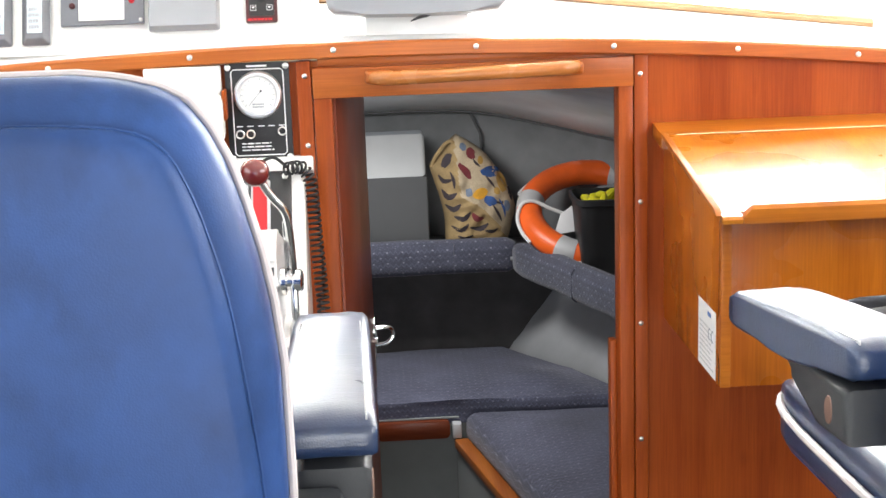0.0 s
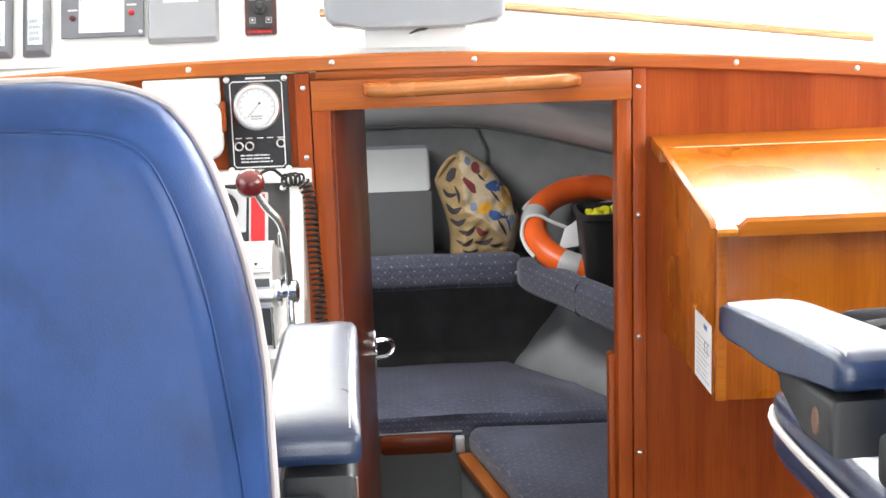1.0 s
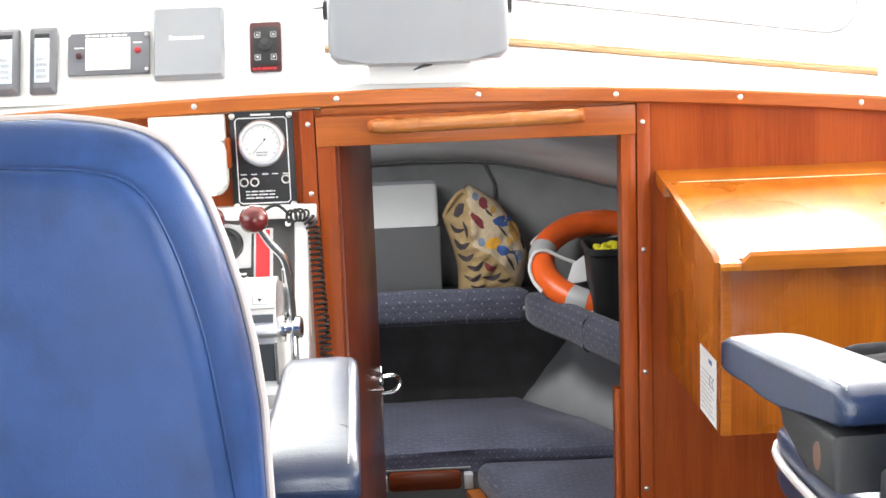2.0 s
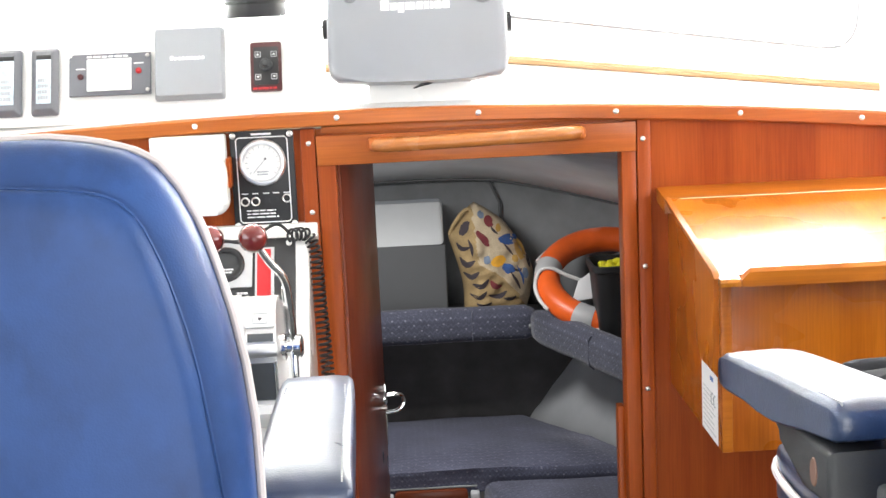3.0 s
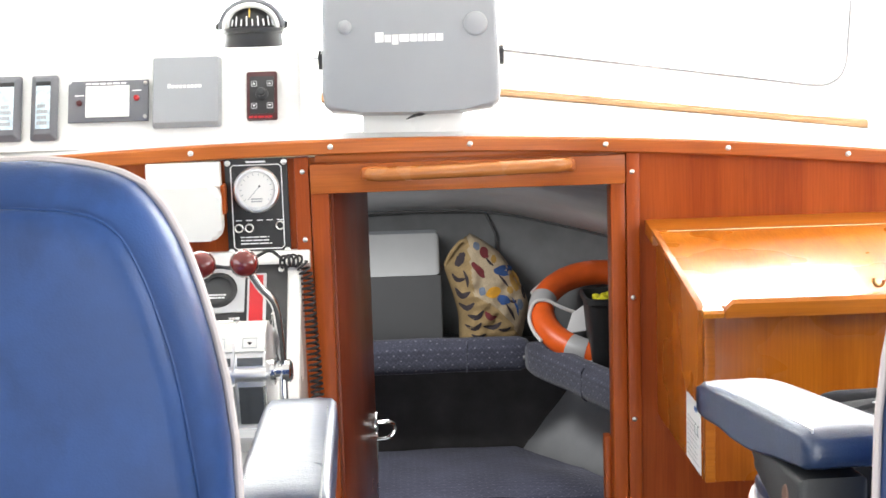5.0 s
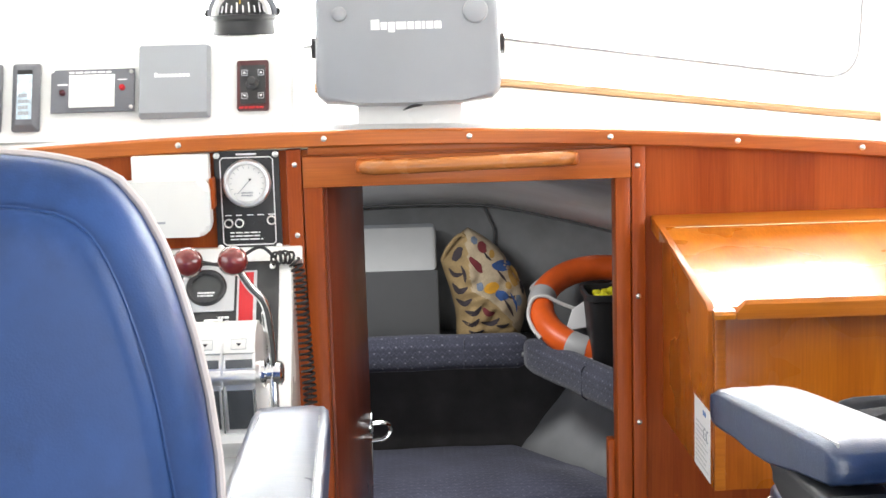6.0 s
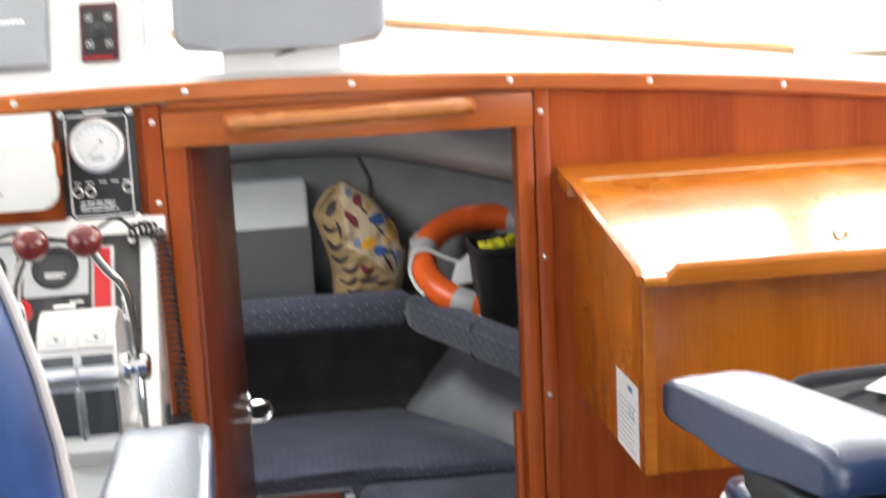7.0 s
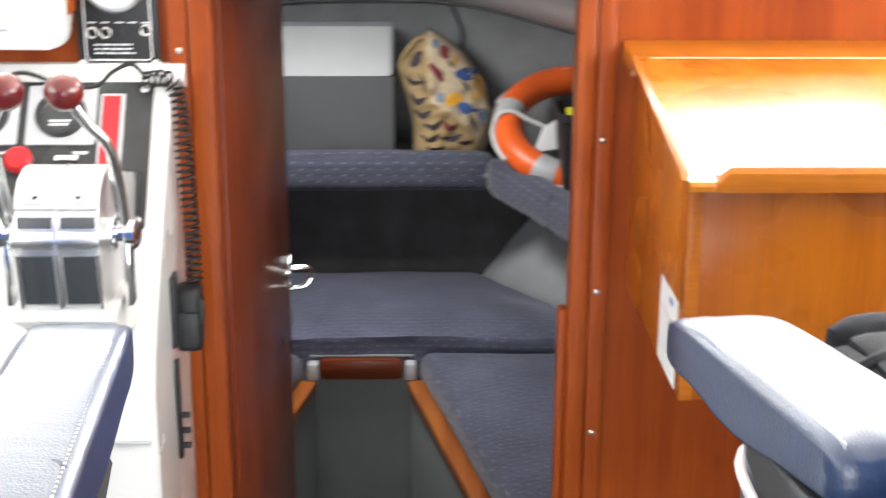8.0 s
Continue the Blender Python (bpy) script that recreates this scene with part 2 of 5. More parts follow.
gp.inputs["Transmission Weight"].default_value = 1.0
gp.inputs["Roughness"].default_value = 0.02
gp.inputs["IOR"].default_value = 1.1

# ---- building helpers ----


def part(name, bm, material, parent=None, label="", sharp=35):
    """Links a bmesh as one mesh object, under a thing or a part."""
    me = bpy.data.meshes.new(name)
    bmesh.ops.recalc_face_normals(bm, faces=bm.faces)
    for f in bm.faces:
        f.smooth = True
    bm.to_mesh(me)
    bm.free()
    me.set_sharp_from_angle(angle=radians(sharp))
    me.materials.append(material)
    ob = new(name, me)
    if parent:
        ob.parent = parent
    if label:
        ob["label"] = label
    return ob


def thing(name, label, category, group="", kind="", at=(0, 0, 0), rz=0.0):
    e = new(name)
    e.empty_display_size = 0.05
    e.matrix_basis = pose(*at, 0, 0, rz)
    return tagged(e, label, category, group, kind)


def slab(x0, x1, y0, y1, z0, z1, r=0.003, seg=2):
    bm = bmesh.new()
    bmesh.ops.create_cube(bm, size=1)
    for v in bm.verts:
        v.co = Vector(((x0 + x1) / 2 + v.co.x * (x1 - x0), (y0 + y1) / 2 + v.co.y * (y1 - y0), (z0 + z1) / 2 + v.co.z * (z1 - z0)))
    if r:
        bmesh.ops.bevel(bm, geom=bm.edges[:], offset=r, segments=seg, profile=0.5, affect="EDGES")
    return bm


def prism(pts, axis, a, b, r=0.0, seg=2):
    """A polygon pushed along an axis. x: points are (y, z); y: (x, z); z: (x, y)."""
    bm = bmesh.new()
    put = {"x": lambda p, t: (t, p[0], p[1]), "y": lambda p, t: (p[0], t, p[1]), "z": lambda p, t: (p[0], p[1], t)}[axis]
    lo, hi = [bm.verts.new(put(p, a)) for p in pts], [bm.verts.new(put(p, b)) for p in pts]
    bm.faces.new(lo)
    bm.faces.new(hi[::-1])
    for i in range(len(pts)):
        j = (i + 1) % len(pts)
        bm.faces.new((lo[i], lo[j], hi[j], hi[i]))
    if r:
        ends = {e for e in bm.edges if (e.verts[0] in lo) == (e.verts[1] in lo)}
        bmesh.ops.bevel(bm, geom=list(ends), offset=r, segments=seg, profile=0.5, affect="EDGES")
    return bm


def round_rect(x0, x1, y0, y1, r, n=5):
    out = []
    for cx, cy, a0 in ((x1 - r, y1 - r, 0), (x0 + r, y1 - r, 90), (x0 + r, y0 + r, 180), (x1 - r, y0 + r, 270)):
        for i in range(n + 1):
            a = radians(a0 + 90 * i / n)
            out.append((cx + r * math.cos(a), cy + r * math.sin(a)))
    return out


def frustum(x0, x1, y0, y1, r, h, inset):
    """A rounded plate whose front face is smaller than its back."""
    bm = bmesh.new()
    lay = []
    for z, k in ((0.0, 0.0), (h * 0.25, 0.0), (h * 0.92, inset * 0.92), (h, inset * 1.15)):
        rr = max(0.001, r * (1 - 0.4 * k / max(inset, 1e-6)))
        lay.append([bm.verts.new((*p, z)) for p in round_rect(x0 + k, x1 - k, y0 + k, y1 - k, rr)])
    for A, B in zip(lay, lay[1:]):
        for j in range(len(A)):
            i = (j + 1) % len(A)
            bm.faces.new((A[j], A[i], B[i], B[j]))
    bm.faces.new(lay[0][::-1])
    bm.faces.new(lay[-1])
    return bm


def tube(pts, radius, n=10, closed=False, caps=True):
    """A round bar along a line; radius: one number or one for each point."""
    pts = [Vector(p) for p in pts]
    k = len(pts)
    rad = radius if isinstance(radius, (list, tuple)) else [radius] * k
    bm = bmesh.new()
    rings, side = [], None
    for i, p in enumerate(pts):
        a = pts[(i - 1) % k] if closed or i else p
        b = pts[(i + 1) % k] if closed or i < k - 1 else p
        t = (b - a).normalized()
        if side is None:
            side = t.orthogonal().normalized()
        side = (side - t * side.dot(t)).normalized()
        up = t.cross(side)
        rings.append([bm.verts.new(p + (side * math.cos(2 * math.pi * j / n) + up * math.sin(2 * math.pi * j / n)) * rad[i]) for j in range(n)])
    for i in range(k if closed else k - 1):
        A, B = rings[i], rings[(i + 1) % k]
        for j in range(n):
            bm.faces.new((A[j], A[(j + 1) % n], B[(j + 1) % n], B[j]))
    if caps and not closed:
        bm.faces.new(rings[0][::-1])
        bm.faces.new(rings[-1])
    return bm


def lathe(profile, n=28):
    """Turns (radius, height) pairs round the z axis."""
    bm = bmesh.new()
    rings = []
    for r, z in profile:
        rings.append([bm.verts.new((max(r, 1e-5) * math.cos(2 * math.pi * j / n), max(r, 1e-5) * math.sin(2 * math.pi * j / n), z)) for j in range(n)])
    for A, B in zip(rings, rings[1:]):
        for j in range(n):
            bm.faces.new((A[j], A[(j + 1) % n], B[(j + 1) % n], B[j]))
    bmesh.ops.remove_doubles(bm, verts=bm.verts, dist=1e-4)
    return bm


def moved(bm, m):
    bmesh.ops.transform(bm, matrix=m, verts=bm.verts)
    return bm


def merged(*bms):
    out = bmesh.new()
    for b in bms:
        me = bpy.data.meshes.new("tmp")
        b.to_mesh(me)
        b.free()
        out.from_mesh(me)
        bpy.data.meshes.remove(me)
    return out


def soft(x0, x1, y0, y1, z0, z1, r=0.02, crown=0.0, cuts=9, wobble=0.0):
    """A padded block: rounded edges, a crowned top and slight unevenness."""
    bm = bmesh.new()
    bmesh.ops.create_cube(bm, size=2)
    bmesh.ops.subdivide_edges(bm, edges=bm.edges[:], cuts=cuts, use_grid_fill=True)
    h = Vector(((x1 - x0) / 2, (y1 - y0) / 2, (z1 - z0) / 2))
    c = Vector(((x1 + x0) / 2, (y1 + y0) / 2, (z1 + z0) / 2))
    for v in bm.verts:
        u = v.co.copy()
        p = Vector([math.copysign(abs(q) ** 0.8, q) * s for q, s in zip(u, h)])
        core = Vector([max(-s + r, min(s - r, q)) for q, s in zip(p, h)])
        d = p - core
        if d.length > 1e-9:
            p = core + d.normalized() * min(r, d.length)
        if u.z > 0:
            p.z += crown * (1 - u.x ** 2) * (1 - u.y ** 2)
        if wobble:
            p += Vector((noise.noise(p * 9), noise.noise(p * 9 + Vector((7, 0, 0))), noise.noise(p * 9 + Vector((0, 7, 0))))) * wobble
        v.co = p + c
    return bm


def strip(rows):
    """A sheet through rows of points with equal counts."""
    bm = bmesh.new()
    vs = [[bm.verts.new(p) for p in row] for row in rows]
    for A, B in zip(vs, vs[1:]):
        for i in range(len(A) - 1):
            bm.faces.new((A[i], A[i + 1], B[i + 1], B[i]))
    return bm


def thicken(ob, t, offset=1.0):
    s = ob.modifiers.new("thickness", "SOLIDIFY")
    s.thickness, s.offset = t, offset
    return ob


def resample(pts, n):
    """n points at even steps along a smooth line through pts."""
    P = [Vector(p) for p in pts]
    fine = []
    for i in range(len(P) - 1):
        p0, p1, p2, p3 = P[max(i - 1, 0)], P[i], P[i + 1], P[min(i + 2, len(P) - 1)]
        for k in range(12):
            t = k / 12
            fine.append(0.5 * ((2 * p1) + (p2 - p0) * t + (2 * p0 - 5 * p1 + 4 * p2 - p3) * t * t + (3 * p1 - p0 - 3 * p2 + p3) * t ** 3))
    fine.append(P[-1])
    L = [0.0]
    for a, b in zip(fine, fine[1:]):
        L.append(L[-1] + (b - a).length)
    out, j = [], 0
    for i in range(n):
        s = L[-1] * i / (n - 1)
        while j < len(L) - 2 and L[j + 1] < s:
            j += 1
        w = (s - L[j]) / max(L[j + 1] - L[j], 1e-9)
        out.append(fine[j].lerp(fine[j + 1], min(1, w)))
    return out


def screw_head(r=0.005):
    return lathe([(0, -0.002), (r, -0.002), (r, 0.0006), (r * 0.7, 0.0018), (0, 0.0022)], 12)


def bars(x0, x1, y0, y1, rows, z=0.0005, seed=1, fill=0.55):
    """Rows of unreadable lettering as plain bars in the xy plane."""
    rnd = random.Random(seed)
    out = []
    step = (y1 - y0) / rows
    for i in range(rows):
        yb = y0 + i * step
        x = x0
        end = x1 - rnd.random() * 0.25 * (x1 - x0)
        while x < end:
            w = min((0.1 + 0.16 * rnd.random()) * (x1 - x0), end - x)
            out.append(slab(x, x + w, yb, yb + step * fill, 0, z, 0))
            x += w + 0.03 * (x1 - x0)
    return merged(*out)


CL = -0.11  # the boat's centreline

# ---- wheelhouse ----


def trim_top(x):
    return 1.325 - 0.048 * (x + 0.25) ** 2


def bulkhead_panel(x0, x1):
    """A panel whose upper edge follows the dash moulding."""
    top = [(x0 + (x1 - x0) * i / 16, min(1.29, trim_top(x0 + (x1 - x0) * i / 16) - 0.012)) for i in range(17)]
    return prism([(x1, -0.60), (x0, -0.60)] + top, "y", 0.0, 0.03)


bulk = thing("wall_bulkhead", "varnished teak bulkhead between wheelhouse and cabin", "wall", kind="structure")
part("panel", bulkhead_panel(0.333, 1.36), TEAK_V, bulk)
part("panel", bulkhead_panel(-1.56, -0.341), TEAK_V, bulk)
part("panel", slab(-0.341, 0.333, 0.002, 0.03, 1.26, 1.29, 0.001), TEAK_X, bulk)

frame_set = thing("door_frame", "varnished teak door frame with screwed cover strips", "door frame", kind="structure")
part("stile", slab(-0.311, -0.275, -0.010, 0.045, -0.60, 1.279, 0.003), TEAK_V, frame_set)
part("stile", slab(0.275, 0.304, -0.010, 0.045, -0.60, 1.279, 0.003), TEAK_V, frame_set)
part("cover_strip", slab(-0.341, -0.3125, -0.012, 0.028, -0.60, 1.292, 0.003), TEAK_V, frame_set)
part("cover_strip", slab(0.3055, 0.332, -0.012, 0.028, -0.60, 1.281, 0.003), TEAK_V, frame_set)
part("header", prism([(-0.3105, 1.22), (0.304, 1.22), (0.304, 1.277), (-0.3105, 1.277)], "y", -0.014, 0.04, 0.002), TEAK_X, frame_set)
part("header_rail", prism([(-0.3, 1.281), (0.3, 1.281), (0.3, 1.293), (0, 1.297), (-0.3, 1.294)], "y", -0.006, 0.03, 0.002), TEAK_X, frame_set)
part("stop", slab(0.262, 0.276, 0.03, 0.06, -0.30, 0.70, 0.002), TEAK_V, frame_set)
for x, z in ((-0.325, 1.264), (-0.325, 1.131), (0.317, 1.243), (0.317, 0.993), (0.317, 0.746), (0.317, 0.502), (0.317, 0.26)):
    o = part("screw", screw_head(), STEEL, frame_set)
    o.matrix_basis = pose(x, -0.0125, z, 90, 0, 0)


xs = [-1.5 + 2.84 * i / 48 for i in range(49)]
trim = thing("dash_trim", "varnished teak edge moulding along the dash", "trim", kind="structure")
bm = strip([[(x, y, trim_top(x) + dz) for x in xs] for y, dz in ((-0.004, -0.029), (-0.018, -0.029), (-0.022, -0.026), (-0.022, -0.004), (-0.018, 0.0), (-0.008, 0.001), (0.004, 0.0), (0.004, -0.029), (-0.004, -0.029))])
part("moulding", bm, TEAK_X, trim)
for x in (-1.32, -1.06, -0.80, -0.537, -0.268, 0.002, 0.265, 0.504, 0.739, 0.97, 1.2):
    o = part("screw", screw_head(0.0055), STEEL, trim)
    o.matrix_basis = pose(x, -0.0225, trim_top(x) - 0.0135, 90, 0, 0)


def back_z(x):
    return 1.391 - 0.121 * (x - 0.10) if x > 0.10 else 1.391


# dash top, from the trim up to the teak strip under the windscreen
rows = [[(x, 0.003 + (0.46 - 0.003) * k, trim_top(x) + 0.001 + (back_z(x) - trim_top(x)) * min(1, k * 1.5) - 0.004) for x in xs] for k in (0, 0.15, 0.35, 0.55, 0.67, 0.8, 1.0)]
dash = part("dash_top", strip(rows), GELCOAT)
thicken(dash, 0.02, -1)
tagged(dash, "white glossy moulded dash top below the windscreen", "dashboard", kind="structure")
fillet = part("dash_strip", tube([(x, 0.30, back_z(x) + 0.004) for x in [-0.3 + 1.185 * i / 30 for i in range(31)]], 0.0105, 8), TEAK_GLARE)
tagged(fillet, "slim teak strip along the back of the dash", "trim", kind="structure")

end_block = part("strip_end_block", slab(0.880, 0.975, 0.272, 0.330, 1.270, 1.318, 0.012, 4), GELCOAT)
tagged(end_block, "white rounded block closing the teak strip", "trim", kind="structure")

# instrument pod on the helm side
POD = pose(0, 0.028, 1.328, 68, 0, 0)  # local x right, y up the slope, z out of the face
pod = part("instrument_pod", prism([(0.028, 1.318), (0.104, 1.500), (0.13, 1.506), (0.36, 1.506), (0.36, 1.318)], "x", -1.45, -0.325, 0.008, 3), GELCOAT)
tagged(pod, "white moulded instrument pod on the dash", "instrument pod", kind="structure")

# ---- windscreen and the rest of the wheelhouse ----


def holed_wall(name, x0, x1, z0, z1, hole, y0, y1, material):
    """An upright wall across the boat with one rounded opening given as (x, z) points."""
    bm = bmesh.new()
    n = len(hole)
    cx, cz = sum(p[0] for p in hole) / n, sum(p[1] for p in hole) / n
    outer = []
    for px, pz in hole:
        dx, dz = px - cx, pz - cz
        s = min(((x1 if dx > 0 else x0) - cx) / dx if abs(dx) > 1e-6 else 1e9, ((z1 if dz > 0 else z0) - cz) / dz if abs(dz) > 1e-6 else 1e9)
        outer.append((cx + dx * s, cz + dz * s))
    for p in ((x0, z0), (x1, z0), (x1, z1), (x0, z1)):
        i = min(range(n), key=lambda k: (outer[k][0] - p[0]) ** 2 + (outer[k][1] - p[1]) ** 2)
        outer[i] = p
    ring = {}
    for key, pts, y in (("hf", hole, y0), ("of", outer, y0), ("hb", hole, y1), ("ob", outer, y1)):
        ring[key] = [bm.verts.new((p[0], y, p[1])) for p in pts]
    for i in range(n):
        j = (i + 1) % n
        for a, b in (("hf", "of"), ("ob", "hb"), ("hb", "hf"), ("of", "ob")):
            bm.faces.new((ring[a][i], ring[a][j], ring[b][j], ring[b][i]))
    return part(name, bm, material)


def pane_outline(x0, x1, z0, z0b, z1, r, n=6):
    """Rounded window outline whose sill falls from z0 at x0 to z0b at x1."""
    corners = [(x0, z0), (x1, z0b), (x1 + 0.03, z1), (x0, z1)]
    out = []
    for i, c in enumerate(corners):
        a, b = Vector(corners[i - 1]), Vector(corners[(i + 1) % 4])
        c = Vector(c)
        p, q = c + (a - c).normalized() * r, c + (b - c).normalized() * r
        for k in range(n + 1):
            t = k / n
            out.append(tuple(p * (1 - t) ** 2 + c * 2 * t * (1 - t) + q * t * t))
        e = Vector(corners[(i + 1) % 4])
        f = e + (c - e).normalized() * r
        for k in range(1, 8):
            out.append(tuple(q.lerp(f, k / 8)))
    return out


# window_3 is out of view, added to brighten the reflection in the locker lid
for num, (a, b) in enumerate(((0.0, 0.94), (-1.56, 0.0), (0.94, 1.36)), 1):
    if num == 1:
        hole = pane_outline(0.03, 0.868, 1.494, 1.374, 1.90, 0.075)
    elif num == 3:
        hole = pane_outline(0.985, 1.285, 1.40, 1.37, 1.90, 0.06)
    else:
        hole = [(-0.16 - (p[0] - 0.03), p[1]) for p in pane_outline(0.03, 0.99, 1.494, 1.40, 1.90, 0.075)]
    w = holed_wall("window_%d" % num, a, b, 1.28, 2.06, hole, 0.42, 0.46, GELCOAT)
    tagged(w, "white windscreen frame with a rounded clear pane", "window", kind="structure")
    part("gasket", tube([(p[0], 0.4185, p[1]) for p in hole], 0.0035, 6, closed=True), RUBBER, w)
    g = part("pane", prism(hole, "y", 0.438, 0.443), glass_mat, w)
    g.visible_shadow = False

floor_ob = tagged(part("floor", slab(-1.56, 1.36, -3.7, 0.0, -0.05, 0.0, 0), SOLE), "dark grey wheelhouse sole", "floor", kind="structure")
ceil = tagged(part("ceiling", slab(-1.6, 1.42, -3.75, 0.47, 2.06, 2.1, 0), HEADLINER), "white wheelhouse headliner", "ceiling", kind="structure")


def side_wall(name, x0, x1, label):
    bm = merged(slab(x0, x1, -3.7, 0.46, -0.05, 1.22, 0), slab(x0, x1, -3.7, 0.46, 1.88, 2.06, 0), slab(x0, x1, -0.55, 0.46, 1.22, 1.88, 0), slab(x0, x1, -3.7, -2.45, 1.22, 1.88, 0))
    return tagged(part(name, bm, HEADLINER), label, "wall", kind="structure")


side_wall("wall_port", -1.60, -1.56, "white wheelhouse side with a long window opening")
side_wall("wall_starboard", 1.36, 1.40, "white wheelhouse side with a long window opening")
bm = merged(slab(-1.6, -1.25, -3.74, -3.7, -0.05, 2.06, 0), slab(1.05, 1.4, -3.74, -3.7, -0.05, 2.06, 0), slab(-1.25, 1.05, -3.74, -3.7, 1.62, 2.06, 0), slab(-1.25, 1.05, -3.74, -3.7, -0.05, 0.10, 0))
tagged(part("wall_aft", bm, HEADLINER), "white wheelhouse aft end with a wide opening", "wall", kind="structure")

# ---- forward cabin shell ----
N = 30
edge_d = [(0, 2.19, 0.923), (0.27, 2.145, 0.918), (0.537, 2.013, 0.872), (0.686, 1.84, 0.85), (0.853, 1.585, 0.847), (1.016, 1.194, 0.868), (1.112, 0.657, 0.916), (1.141, 0.032, 0.96)]
shelf_d = [(0, 2.152, 0.470), (0.261, 2.114, 0.470), (0.516, 1.982, 0.470), (0.659, 1.807, 0.470), (0.822, 1.554, 0.470), (0.978, 1.175, 0.470), (1.064, 0.657, 0.470), (1.084, 0.032, 0.470)]
inner_d = [(0, 1.774, 0.470), (0.192, 1.774, 0.470), (0.346, 1.764, 0.470), (0.432, 1.585, 0.470), (0.513, 1.381, 0.470), (0.595, 1.177, 0.470), (0.748, 0.667, 0.470), (0.863, 0.032, 0.470)]
low_d = [(0, 2.30, 0.02), (0.12, 2.25, 0.02), (0.26, 2.12, 0.02), (0.335, 1.99, 0.02), (0.47, 1.75, 0.02), (0.60, 1.52, 0.02), (0.78, 0.9, 0.02), (0.88, 0.032, 0.02)]

under_d = [(0, 2.60, 0.456), (0.40, 2.36, 0.456), (0.63, 2.05, 0.456), (0.72, 1.80, 0.456), (0.84, 1.554, 0.456), (0.985, 1.175, 0.456), (1.066, 0.657, 0.456), (1.084, 0.032, 0.456)]


def hull_row(pts):
    half = resample(pts, N)
    return [(CL - p.x, p.y, p.z) for p in half[::-1]][:-1] + [(CL + p.x, p.y, p.z) for p in half]


E_ROW, S_ROW, I_ROW, U_ROW, L_ROW = (hull_row(p) for p in (edge_d, shelf_d, inner_d, under_d, low_d))
mid = [tuple(Vector(a).lerp(Vector(b), 0.5) + Vector((0, 0.015, 0))) for a, b in zip(E_ROW, S_ROW)]
o = thicken(part("wall_hull", strip([E_ROW, mid, S_ROW]), CARPET, sharp=60), 0.02)
tagged(o, "hull side lined with dark grey carpet", "wall", kind="structure")
o = thicken(part("cabin_shelf", strip([S_ROW, I_ROW]), CARPET), 0.015, 1)
tagged(o, "grey carpeted shelf round the forward cabin", "shelf", kind="structure")
dark_back = part("berth_recess", slab(CL - 0.75, CL + 0.75, 2.03, 2.045, -0.3, 0.455, 0), SHADED_LINING)
tagged(dark_back, "bow berth panel with bolster shade put into its dark lining", "wall", kind="structure")
o = thicken(part("berth_back", strip([U_ROW, L_ROW]), LIT_HULL, sharp=60), 0.015)
tagged(o, "flared grey hull side below the shelf, toned lighter as lit", "wall", kind="structure")
rows = [[(CL + (p[0] - CL) * 1.01, 0.03 + (p[1] - 0.03) * 1.01, p[2] + 0.03) for p in E_ROW]]
for s_, dz in ((0.965, 0.008), (0.93, 0.0), (0.84, 0.0), (0.73, 0.0), (0.6, 0.0), (0.45, 0.0), (0.28, 0.0), (0.1, 0.0), (0.01, 0.0)):
    rows.append([(CL + (p[0] - CL) * s_, 0.03 + (p[1] - 0.03) * s_, p[2] + (1.30 - p[2]) * (1 - s_) ** 0.7 * (0.25 if dz else 1)) for p in E_ROW])
LIP_ROW = rows[1]
o = thicken(part("ceiling_cabin", strip(rows), DECKHEAD, sharp=60), 0.02)
tagged(o, "curved pale grey cabin deckhead", "ceiling", kind="structure")
lip = thicken(part("deckhead_trim", tube([(p[0], p[1] - 0.004, p[2] - 0.003) for p in LIP_ROW], 0.003, 6), LOCKER_GREY), 0.001)
tagged(lip, "dark grey edging where deckhead meets hull lining", "trim", kind="structure")
seam = tagged(part("lining_seam", tube([(0.143, 2.128, 0.915), (0.176, 2.112, 0.84), (0.178, 2.103, 0.69), (0.178, 2.085, 0.48)], 0.005, 6), LOCKER_GREY), "vertical seam in the grey hull lining", "trim", kind="structure")
tagged(part("floor_cabin", slab(-1.3, 1.1, 0.03, 2.4, -0.60, -0.56, 0), SOLE), "dark grey cabin sole", "floor", kind="structure")

# assumed hatch, out of view; the deckhead above its added lamp is closed
hatch = thing("deck_hatch", "unseen deck hatch frame, assumed round the added cabin lamp", "hatch", kind="structure")
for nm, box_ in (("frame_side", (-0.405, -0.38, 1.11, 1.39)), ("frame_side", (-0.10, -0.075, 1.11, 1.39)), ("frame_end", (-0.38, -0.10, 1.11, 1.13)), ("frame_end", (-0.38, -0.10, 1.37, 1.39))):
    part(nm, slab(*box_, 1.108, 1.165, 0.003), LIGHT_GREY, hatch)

# berth bases, with the narrowing aisle between them
for sgn, nm in ((1, "starboard"), (-1, "port")):
    pts = [(CL + sgn * d, y) for d, y in ((0.132, 1.44), (0.132, 1.40), (0.420, 0.032), (0.90, 0.032), (0.80, 0.9), (0.64, 1.44))]
    o = part("berth_base", prism(pts if sgn > 0 else pts[::-1], "z", -0.56, -0.034), PILLAR_WHITE)
    tagged(o, "grey painted berth base beside the aisle", "berth", kind="structure")
o = part("berth_base", prism([(CL - 0.62, 1.444), (CL + 0.62, 1.444), (CL + 0.34, 2.0), (CL + 0.2, 2.22), (CL - 0.2, 2.22), (CL - 0.34, 2.0)], "z", -0.56, 0.036), BERTH_GREY)
tagged(o, "grey painted berth base at the end of the aisle", "berth", kind="structure")

